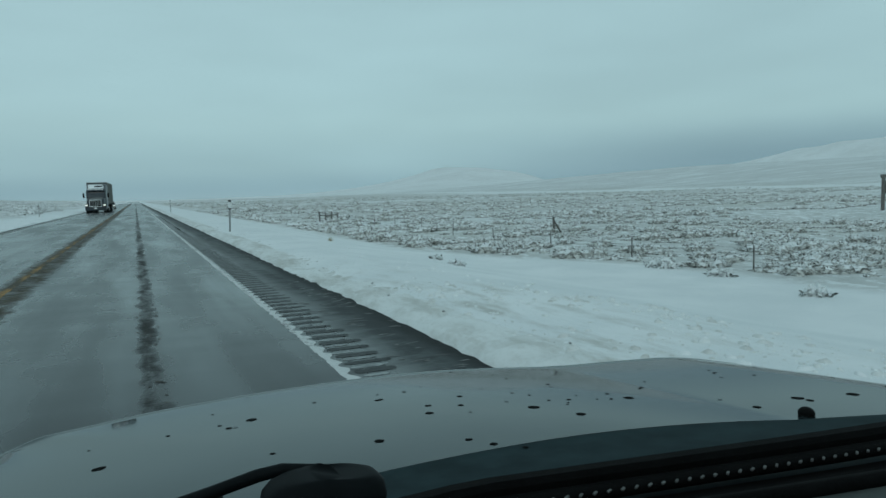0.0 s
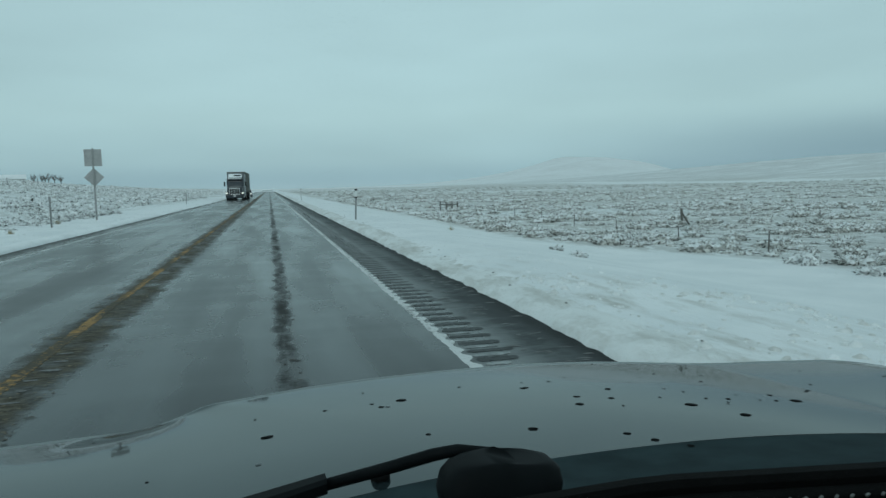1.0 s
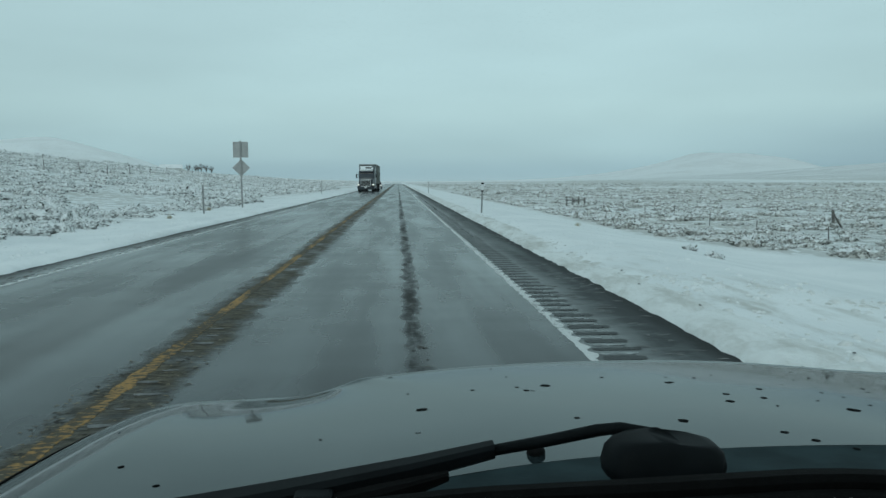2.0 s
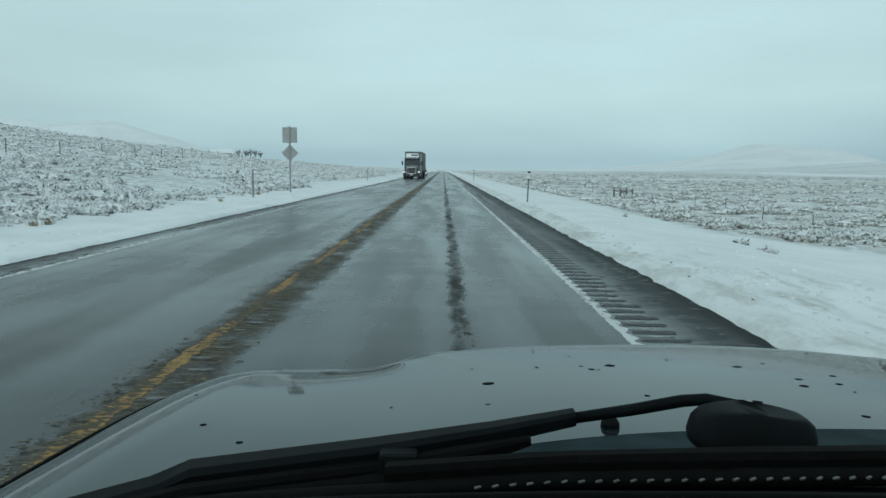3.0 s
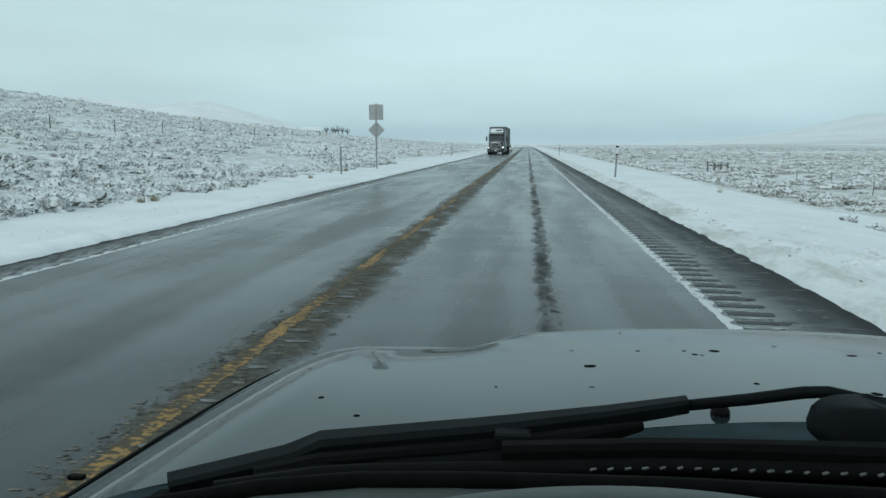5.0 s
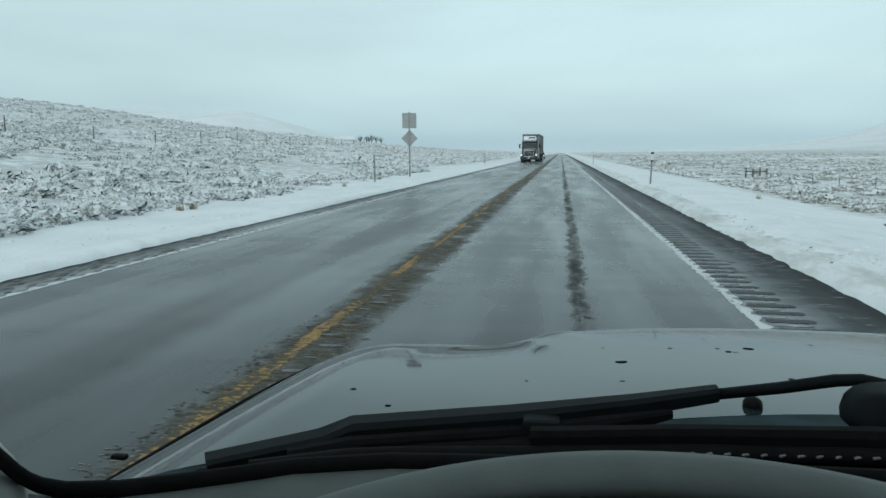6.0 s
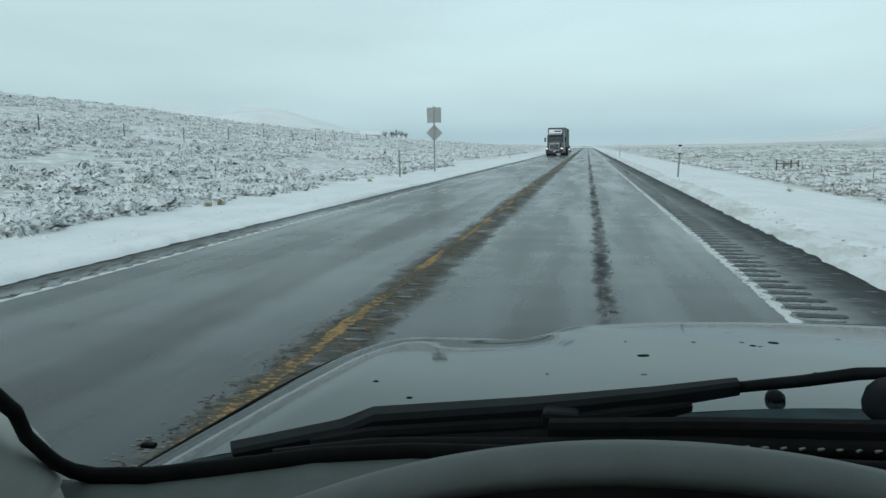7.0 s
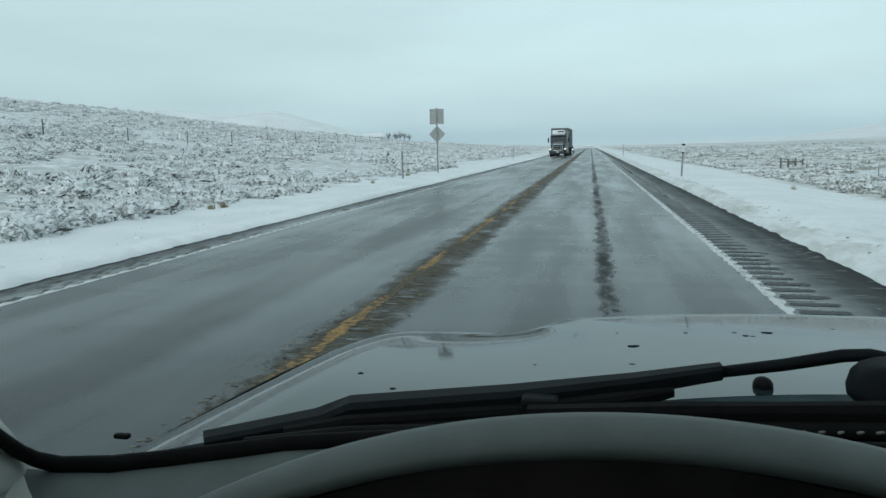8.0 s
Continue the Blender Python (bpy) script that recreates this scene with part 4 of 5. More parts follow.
groove_meshes, ridge_meshes = [groove_mesh(k) for k in range(5)], [ridge_mesh(k, M_GROOVE) for k in range(7)]
centre_meshes = [ridge_mesh(k + 20, M_SLUSH_GREY) for k in range(7)]
rng = random.Random(11)
for i in range(225):
    y = RUMBLE_Y + i * RUMBLE
    full = 0.62 + 0.38 * math.sin(i * 0.075 + 0.9)
    o = new("rumble_groove", groove_meshes[rng.randrange(5)])
    o.parent = road
    o.location = (1.875 + rng.uniform(-0.008, 0.008), y, road_z(2.1) + 0.001)
    o.scale = (rng.uniform(0.85, 1.05), rng.uniform(0.62, 0.9), 1)
    o = new("slush_ridge", ridge_meshes[rng.randrange(7)])
    o.parent = road
    o.location = (1.87 + rng.uniform(-0.015, 0.05), y + 0.135 + rng.uniform(-0.012, 0.012), road_z(2.1) + 0.002)
    o.scale = (rng.uniform(0.6, 1.05) * (0.55 + 0.45 * full), rng.uniform(0.7, 1.25) * (0.6 + 0.4 * full), 1)
    o.rotation_euler = (0, 0, rng.uniform(-0.03, 0.03))
# shorter ones across the centre line, half lost under grit
for i in range(190):
    if math.sin(i * 0.21) + math.sin(i * 0.083 + 2) < -0.5:
        continue
    o = new("centre_ridge", centre_meshes[rng.randrange(7)])
    o.parent = road
    o.location = (-1.74 + rng.uniform(-0.03, 0.06), 2.0 + i * RUMBLE, road_z(-1.7) + 0.004)
    o.scale = (rng.uniform(0.2, 0.55), rng.uniform(0.3, 0.8), 1)
    o.rotation_euler = (0, 0, rng.uniform(-0.06, 0.06))


def slush_lumps(name, x0, x1, y0, y1, n, mat, label, seed, big=1.0, long=1.0, wide=1.0):
    """Low ridged crumbs of slush, joined."""
    r = np.random.RandomState(seed)
    ang = np.arange(6) * np.pi / 3
    unit = np.concatenate([np.stack([np.cos(ang), np.sin(ang), ang * 0], 1), [[0.1, 0, 1.0]]])
    tri = np.array([[k, (k + 1) % 6, 6] for k in range(6)])
    t = r.rand(n) ** 1.8
    px, py = x0 + (x1 - x0) * r.rand(n), y0 + (y1 - y0) * t
    keep = (np.sin(py * 0.8) + np.sin(py * 0.31 + 1) + r.randn(n) * 0.7) > -0.6
    px, py = px[keep], py[keep]
    n = len(px)
    sx, sy, sz = r.uniform(0.015, 0.055, n) * big * wide, r.uniform(0.010, 0.028, n) * big * long, r.uniform(0.004, 0.012, n) * big
    v = unit[None] * np.stack([sx, sy, sz], 1)[:, None, :] * r.uniform(0.7, 1.2, (n, 7, 1))
    a = r.uniform(-0.3, 0.3, n)
    vx = v[..., 0] * np.cos(a)[:, None] - v[..., 1] * np.sin(a)[:, None] + px[:, None]
    vy = v[..., 0] * np.sin(a)[:, None] + v[..., 1] * np.cos(a)[:, None] + py[:, None]
    z = 0.012 * np.cos((px + 1.75) / 3.5) - 0.012 + 0.003
    verts = np.stack([vx, vy, v[..., 2] + z[:, None]], -1).reshape(-1, 3)
    faces = (tri[None] + 7 * np.arange(n)[:, None, None]).reshape(-1, 3)
    ob = new(name, from_arrays(name, verts, faces, [mat]))
    return tagged(ob, label, "slush", kind="stuff")


slush_lumps("centre_slush", -2.06, -1.36, -4, 62, 9000, M_SLUSH, "brown churned slush along the yellow centre line", 1, 0.36, 1.1, 1.3)
slush_lumps("centre_slush_pale", -2.12, -1.42, -4, 62, 4000, M_SLUSH_TAN, "pale tan crumbs of slush on the centre line", 8, 0.32, 1.0, 1.4)
slush_lumps("lane_slush", 0.20, 0.45, -6.0, 60, 600, M_SLUSH, "dark crumbled slush strip in the lane", 2, 0.6, 1.3)
slush_lumps("shoulder_slush", 2.25, 2.95, -6, 60, 900, M_SLUSH_GREY, "grey slush crumbs on the paved shoulder", 3, 0.9, 0.8, 2.2)
slush_lumps("far_edge_slush", -6.25, -5.72, -8, 100, 2400, M_SLUSH_GREY, "grey slush ridges beside the far edge line", 4, 0.5, 9.0)
slush_lumps("far_edge_grit", -6.28, -5.70, -8, 100, 2600, M_SLUSH, "dark gritty crumbs beside the far edge line", 9, 0.5, 9.0)


def ploughed_edge(name, x, inward, label, seed, mat):
    """The ragged lip of ploughed snow along the pavement's edge."""
    r = np.random.RandomState(seed)
    ys = np.concatenate([np.arange(-20, 60, 0.16), np.arange(60, 300, 1.5)])
    prof = np.array([[0.0, -0.02], [0.05, 0.035], [0.16, 0.075], [0.38, 0.09], [0.75, 0.07], [1.15, 0.0]])
    wob = 0.018 * np.sin(ys * 0.5) + 0.010 * np.sin(ys * 2.3 + 1) + 0.022 * r.randn(len(ys))
    k = np.clip(1 + 0.35 * np.sin(ys * 0.37) + 0.25 * r.randn(len(ys)), 0.3, 1.8)
    vx = x + inward * (-prof[None, :, 0] * 1.0 + wob[:, None] * (1 - prof[None, :, 0]))
    vz = prof[None, :, 1] * k[:, None] + 0.010 * r.randn(len(ys), 6)
    base = height(vx, np.repeat(ys[:, None], 6, 1))
    vz = np.where(prof[None, :, 0] > 0.7, base - 0.02, vz + np.maximum(0, 0) - 0.005)
    verts = np.stack([vx, np.repeat(ys[:, None], 6, 1), vz], -1).reshape(-1, 3)
    n = len(ys)
    a, b = np.meshgrid(np.arange(n - 1), np.arange(5), indexing="ij")
    q = (a * 6 + b).ravel()
    f = np.stack([q, q + 6, q + 7, q + 1], 1) if inward < 0 else np.stack([q, q + 1, q + 7, q + 6], 1)
    ob = new(name, from_arrays(name, verts, f, [mat]))
    ob.data.shade_smooth()
    return tagged(ob, label, "snow bank", kind="stuff")


def snow_clods(name, x0, x1, y0, y1, n, label, seed, mat, big=1.0, lift=0.0):
    """Loose lumps of thrown snow lying on the verge, joined."""
    r = np.random.RandomState(seed)
    ang = np.arange(6) * np.pi / 3
    unit = np.concatenate([np.stack([np.cos(ang), np.sin(ang), ang * 0 - 0.3], 1), np.stack([0.65 * np.cos(ang + 0.4), 0.65 * np.sin(ang + 0.4), ang * 0 + 0.55], 1), [[0.0, 0.05, 0.9]]])
    tri = [[k, (k + 1) % 6, 6 + k] for k in range(6)] + [[(k + 1) % 6, 6 + (k + 1) % 6, 6 + k] for k in range(6)] + [[6 + k, 6 + (k + 1) % 6, 12] for k in range(6)]
    px, py = x0 + (x1 - x0) * r.rand(n) ** 1.7, y0 + (y1 - y0) * r.rand(n) ** 1.2
    keep = (lumps(px, py, 1.2) + 0.6 * r.randn(n)) > -0.05
    px, py = px[keep], py[keep]
    n = len(px)
    s = (0.012 + 0.055 * r.rand(n) ** 3) * big
    v = np.array(unit)[None] * s[:, None, None] * r.uniform(0.7, 1.35, (n, 13, 1)) * np.array([1.25, 1.0, 0.62])
    a = r.uniform(0, 6.28, n)[:, None]
    vx, vy = v[..., 0] * np.cos(a) - v[..., 1] * np.sin(a) + px[:, None], v[..., 0] * np.sin(a) + v[..., 1] * np.cos(a) + py[:, None]
    verts = np.stack([vx, vy, v[..., 2] + height(px, py)[:, None] + lift], -1).reshape(-1, 3)
    faces = (np.array(tri)[None] + 13 * np.arange(n)[:, None, None]).reshape(-1, 3)
    ob = new(name, from_arrays(name, verts, faces, [mat]))
    return tagged(ob, label, "snow", kind="stuff")


snow_clods("snow_clods_east", 3.3, 5.6, -12, 50, 1300, "loose lumps of thrown snow on the eastern verge", 12, M_SNOW)
snow_clods("thrown_slush_east", 3.3, 6.8, 1.5, 9.5, 1500, "dirty lumps of slush thrown onto the eastern verge", 15, M_BANK, 0.95, 0.0)
snow_clods("grit_crumbs_east", 3.0, 3.7, -12, 50, 1500, "dark gritty crumbs thrown onto the verge snow", 14, M_SLUSH_GREY, 0.3, 0.03)
snow_clods("snow_clods_west", -7.0, -8.6, -12, 50, 900, "loose lumps of thrown snow on the western verge", 13, M_SNOW)
ploughed_edge("snow_bank_east", 2.98, -1, "low ragged bank of ploughed snow on the shoulder", 6, M_BANK)
ploughed_edge("snow_bank_west", -6.30, 1, "low bank of clean ploughed snow beyond the far lane", 7, M_SNOW)


# ---- plants ----
def bush_unit(seed, blades, spread, up, fine):
    """One low sagebrush about 1 m across: a lumpy heart of packed frosted twigs with sprigs all over it; corner points and a share of snow."""
    r = np.random.RandomState(seed)
    na = 6 + 4 * fine
    radius = np.interp(np.linspace(0, 1, 3 + fine), [0, 0.35, 0.7, 0.9, 1], [0.03, 0.52, 0.82, 0.95, 1.02])
    level = np.interp(np.linspace(0, 1, 3 + fine), [0, 0.35, 0.7, 0.9, 1], [1.0, 0.86, 0.45, 0.12, -0.12])
    ang = np.arange(na) * 2 * np.pi / na
    lobe = 1 + 0.25 * np.sin(ang * 3 + seed) + 0.15 * np.sin(ang * 5 + 2 * seed)
    jig = r.uniform(0.88, 1.08, (len(radius), na))
    ring_ = np.stack([np.cos(ang) * radius[:, None] * lobe * jig * spread * 0.86, np.sin(ang) * radius[:, None] * lobe * jig * spread * 0.86, level[:, None] * jig * up * 0.86], -1)
    core, core_kind = [], []
    for i in range(len(radius) - 1):
        for k in range(na):
            j = (k + 1) % na
            core.append([ring_[i, k], ring_[i + 1, k], ring_[i + 1, j], ring_[i, j]])
            h = (level[i] + level[i + 1]) / 2
            u = r.rand()
            core_kind.append(2 if u < 1.5 * h - 0.60 else 0)
    az, el = r.uniform(0, 2 * np.pi, blades), np.arccos(r.uniform(0.0, 1.0, blades))
    bulge = 1 + 0.25 * np.sin(az * 3 + seed) + 0.15 * np.sin(az * 5 + 2 * seed)
    d = np.stack([np.cos(az) * np.sin(el) * spread * bulge, np.sin(az) * np.sin(el) * spread * bulge, np.cos(el) * up], 1)
    root = d * r.uniform(0.66, 0.92, (blades, 1))
    tip = root + d * r.uniform(0.10, 0.36, (blades, 1)) + r.randn(blades, 3) * 0.035
    side = np.cross(d, r.randn(blades, 3))
    size = 0.36 / math.sqrt(blades)
    side = side / np.linalg.norm(side, axis=1, keepdims=True) * r.uniform(0.4, 1.1, (blades, 1)) * size
    mid = (root + tip) / 2
    quad = np.stack([root, mid + side, tip, mid - side], 1)
    # extra dark blades low down paint contact shade; the other dark ones are stems
    kind = np.where(r.rand(blades) < 0.22 + 0.45 * (np.cos(el) > 0.5), 2, np.where(r.rand(blades) < 0.26 + 0.45 * (np.cos(el) < 0.34), 1, 0))
    return np.concatenate([np.array(core), quad]), np.concatenate([np.array(core_kind), kind])


def scatter(name, places, sizes, blades, fine, twig, label, seed, units=7):
    """Many bushes joined into one mesh."""
    us = [bush_unit(seed + k, blades, 0.5, 0.36, fine) for k in range(units)]
    r = np.random.RandomState(seed)
    pick = r.randint(0, units, len(places))
    vs, ks = [], []
    for k in range(units):
        sel = np.where(pick == k)[0]
        tri, kind = us[k]
        a = r.uniform(0, 2 * np.pi, len(sel))[:, None, None]
        s = sizes[sel][:, None, None]
        p = places[sel][:, None, None, :]
        x = (tri[None, :, :, 0] * np.cos(a) - tri[None, :, :, 1] * np.sin(a)) * s * r.uniform(0.9, 1.6, (len(sel), 1, 1))
        y = (tri[None, :, :, 0] * np.sin(a) + tri[None, :, :, 1] * np.cos(a)) * s
        z = tri[None, :, :, 2] * s * r.uniform(0.7, 1.25, (len(sel), 1, 1))
        vs.append((np.stack([x, y, z], -1) + p).reshape(-1, 3))
        ks.append(np.tile(kind, len(sel)))
    v = np.concatenate(vs)
    f = np.arange(len(v)).reshape(-1, 4)
    ob = new(name, from_arrays(name, v, f, [twig, M_TWIG_DARK, M_SNOW], np.concatenate(ks)))
    return tagged(ob, label, "sagebrush", kind="stuff")


def field(seed, n, x0, x1, y0, y1, power):
    """Clumped random places, denser near the road."""
    r = np.random.RandomState(seed)
    x = x0 + (x1 - x0) * r.rand(n) ** power
    y = y0 + (y1 - y0) * r.rand(n) ** 1.4
    keep = (lumps(x * 1.0, y * 0.6, 2.6) + 0.7 * lumps(x + 9, y, 9.0) + 0.4 * r.randn(n) + 0.5 * (1 - ss(np.abs(x), 11.0, 13.0))) > np.where(x < 0, -0.14, -0.22)
    keep &= (x < 0) | (x > 11.0 + 4.2 * (1 - ss(y, 13.0, 27.0)))
    x, y = x[keep], y[keep]
    return np.stack([x, y, height(x, y) - 0.03], 1)


def sizes_for(p, seed, a, b):
    r = np.random.RandomState(seed)
    return a + (b - a) * r.rand(len(p)) ** 2.2


pl = field(21, 2300, -9.4, -38, 4, 52, 1.25)
scatter("sagebrush_west_near", pl, sizes_for(pl, 1, 0.33, 1.15), 150, 2, M_TWIG, "frosted grey sagebrush on the snowy western slope", 30)
pl = field(25, 5000, -11, -80, 45, 130, 1.2)
scatter("sagebrush_west_middle", pl, sizes_for(pl, 5, 0.4, 1.25), 30, 1, M_TWIG, "frosted grey sagebrush higher on the western slope", 35)
pl = field(22, 9000, -14, -190, 110, 420, 1.2)
scatter("sagebrush_west_far", pl, sizes_for(pl, 2, 0.5, 1.6), 9, 0, M_TWIG, "distant snow-dusted sagebrush on the western slope", 40)
pl = field(23, 2700, 10.8, 42, 2, 52, 1.25)
scatter("sagebrush_east_near", pl, sizes_for(pl, 3, 0.33, 1.1), 150, 2, M_TWIG_EAST, "frosted grey sagebrush on the eastern flat", 50)
pl = field(26, 4800, 10, 110, 40, 140, 1.2)
scatter("sagebrush_east_middle", pl, sizes_for(pl, 6, 0.35, 1.1), 30, 1, M_TWIG_EAST, "frosted grey sagebrush farther out on the eastern flat", 55)
pl = field(24, 6500, 14, 300, 110, 460, 1.1)
scatter("sagebrush_east_far", pl, sizes_for(pl, 4, 0.5, 1.5), 9, 0, M_TWIG_EAST, "distant snow-dusted sagebrush on the eastern flat", 60)


def lone_bush(x, y, size, label, seed):
    """One low sagebrush standing by itself in the verge snow."""
    quads, kind = bush_unit(seed + 70, 150, 0.5 * size, 0.36 * size, 3)
    ob = new("bush", from_arrays("bush", quads.reshape(-1, 3), np.arange(len(quads) * 4).reshape(-1, 4), [M_TWIG, M_TWIG_DARK, M_SNOW], kind))
    ob.matrix_basis = pose(x, y, float(height(x, y)) - 0.01, 0, 0, 40 * seed)
    return tagged(ob, label, "bush", "verge plants")


def grass_tuft(x, y, size, seed):
    """A tuft of dry grass blades."""
    bm = bmesh.new()
    r = random.Random(seed)
    for _ in range(70):
        a, e = r.uniform(0, 6.283), r.uniform(0.1, 1.15)
        d = Vector((math.cos(a) * math.sin(e) * 0.8, math.sin(a) * math.sin(e) * 0.8, math.cos(e))) * size * r.uniform(0.5, 1.0)
        w = Vector((-math.sin(a), math.cos(a), 0)) * size * 0.02
        p = Vector((r.uniform(-0.3, 0.3) * size, r.uniform(-0.3, 0.3) * size, -0.03))
        bm.faces.new([bm.verts.new(q) for q in (p - w, p + w, p + d * 0.6 + w, p + d, p + d * 0.6 - w)])
    return solid("grass_tuft", bm, M_GRASS, "tuft of dry tan grass poking through verge snow", "grass", "verge plants", m=pose(x, y, float(height(x, y))))


for i, (x, y, size) in enumerate([(14.2, 15.3, 1.0), (13.9, 12.9, 0.66), (12.9, 9.5, 0.6), (-9.6, 11.8, 0.7), (-9.2, 21.0, 0.6), (7.4, 15.0, 0.35), (8.6, 19.0, 0.4)]):
    lone_bush(x, y, size, "low frosted sagebrush standing in clean verge snow", i)
for i, (x, y, size) in enumerate([(-8.9, 15.5, 0.30), (-9.0, 15.1, 0.26), (-8.7, 27.0, 0.26), (-9.1, 34.0, 0.3), (6.6, 24.0, 0.22)]):
    grass_tuft(x, y, size, i)


# ---- roadside things ----
def delineator(x, y, lean, label, faces_road):
    t = thing("delineator_post", pose(x, y, float(height(x, y)) - 0.02, 0, lean, 0), label, "marker post", "delineator posts")
    bm = bmesh.new()
    for a, b in ((-0.032, -0.026), (0.026, 0.032)):
        box(bm, a, b, -0.02, 0.012, 0, 1.28)
    box(bm, -0.032, 0.032, 0.012, 0.018, 0, 1.28)
    part("post", bm, M_GALV, t, "galvanised channel post")
    if faces_road:
        part("reflector_plate", bm_box(-0.055, 0.055, -0.032, -0.022, 0.98, 1.30, bevel=0.004), M_REFLECT, t, "white reflector plate")
        part("top_band", bm_box(-0.062, 0.062, -0.040, -0.012, 1.245, 1.315, bevel=0.005), M_BLACK, t)
        part("lower_band", bm_box(-0.062, 0.062, -0.040, -0.012, 0.93, 0.985, bevel=0.005), M_BLACK, t)
    else:
        part("reflector_back", bm_box(-0.045, 0.045, -0.03, -0.02, 1.10, 1.30, bevel=0.004), M_GALV, t)


delineator(3.75, 29.0, 2.0, "steel delineator post with white reflector in verge snow", True)
delineator(3.75, 80.0, 0.0, "steel delineator post with white reflector in verge snow", True)
delineator(-8.5, 31.0, 0.0, "bare steel delineator post in western verge snow", False)
delineator(-8.5, 78.0, 1.0, "bare steel delineator post in western verge snow", False)


def sign_assembly(x, y):
    t = thing("road_sign", pose(x, y, float(height(x, y)) - 0.02, 0, 0, 3), "square and diamond road signs seen from behind", "road sign")
    bm = bmesh.new()
    box(bm, -0.03, 0.03, -0.025, 0.005, 0, 3.62)
    box(bm, -0.045, -0.03, -0.035, -0.025, 0, 3.62)
    box(bm, 0.03, 0.045, -0.035, -0.025, 0, 3.62)
    part("post", bm, M_GALV, t, "galvanised U-channel post")
    part("square_panel", bm_box(-0.40, 0.40, 0.006, 0.012, 2.72, 3.56, bevel=0.002), M_SIGN, t, "bare aluminium back of a square sign")
    d = bm_box(-0.33, 0.33, 0.006, 0.012, -0.33, 0.33, bevel=0.002)
    bmesh.ops.transform(d, matrix=Matrix.Translation((0, 0, 2.17)) @ Matrix.Rotation(radians(45), 4, "Y"), verts=d.verts)
    part("diamond_panel", d, M_SIGN, t, "bare aluminium back of a diamond sign")


sign_assembly(-8.25, 37.5)


def fence(x0, y0, dx, dy, n, h, label, r0, wires=3):
    t = thing("wire_fence", pose(0, 0, 0), label, "fence")
    rng = random.Random(int(x0 * 10 + y0))
    tops = []
    post = None
    for i in range(n):
        x, y = x0 + dx * i + rng.uniform(-0.1, 0.1), y0 + dy * i
        z = float(height(x, y))
        hh = h * rng.uniform(0.92, 1.08)
        tops.append(Vector((x, y, z)))
        bm = cyl(bmesh.new(), (0, 0, -0.1), (rng.uniform(-0.05, 0.05), 0, hh), r0, r0 * 0.8, 7)
        ob = part("post", bm, M_WOOD, t)
        ob.location = (x, y, z)
    for k in range(wires):
        zz = Vector((0, 0, h * (0.35 + 0.27 * k)))
        part("wire", sweep(bmesh.new(), [p + zz for p in tops], 0.004, 4), M_GALV, t)


fence(-29, 25, -0.35, 7.4, 13, 1.1, "weathered wooden post-and-wire fence on the western slope", 0.04)
fence(15.2, 8, 0.2, 5.2, 22, 0.65, "low weathered post-and-wire fence across the eastern flat", 0.024)


def brace(x, y):
    """A wooden corner brace of a range fence."""
    t = thing("fence_brace", pose(x, y, float(height(x, y)) - 0.05, 0, 0, 12), "weathered wooden fence brace on the eastern flat", "fence")
    for k in range(4):
        part("post", cyl(bmesh.new(), (k * 0.6, 0, 0), (k * 0.6, 0, 0.95 - 0.1 * (k % 2)), 0.07, 0.06, 8), M_WOOD, t)
    part("rail", cyl(bmesh.new(), (0, 0, 0.6), (1.8, 0, 0.6), 0.05, 0.05, 8), M_WOOD, t)


brace(15.5, 61)


def leaning_post(x, y):
    """A short fence post with a slanting prop."""
    t = thing("fence_post", pose(x, y, float(height(x, y)) - 0.05), "short weathered fence post with a slanting prop", "fence post")
    part("post", cyl(bmesh.new(), (0, 0, 0), (-0.05, 0, 0.95), 0.075, 0.065, 8), M_WOOD, t)
    part("prop", cyl(bmesh.new(), (0.55, 0.1, 0), (0.0, 0, 0.72), 0.05, 0.045, 8), M_WOOD, t)


leaning_post(21.2, 31.5)


def wooden_frame_sign(x, y):
    t = thing("wooden_sign", pose(x, y, float(height(x, y)) - 0.05, 0, 0, -55), "dark brown wooden sign frame on the eastern flat", "sign")
    for px in (0, 2.4):
        part("post", bm_box(px - 0.12, px + 0.12, -0.12, 0.12, 0, 2.7, bevel=0.02), M_WOOD, t)
    part("beam", bm_box(-0.2, 2.6, -0.14, 0.14, 2.5, 2.75, bevel=0.02), M_WOOD, t)
    part("board", bm_box(0.12, 2.28, -0.05, 0.05, 1.3, 2.3, bevel=0.01), M_WOOD, t)


wooden_frame_sign(51.7, 33.1)


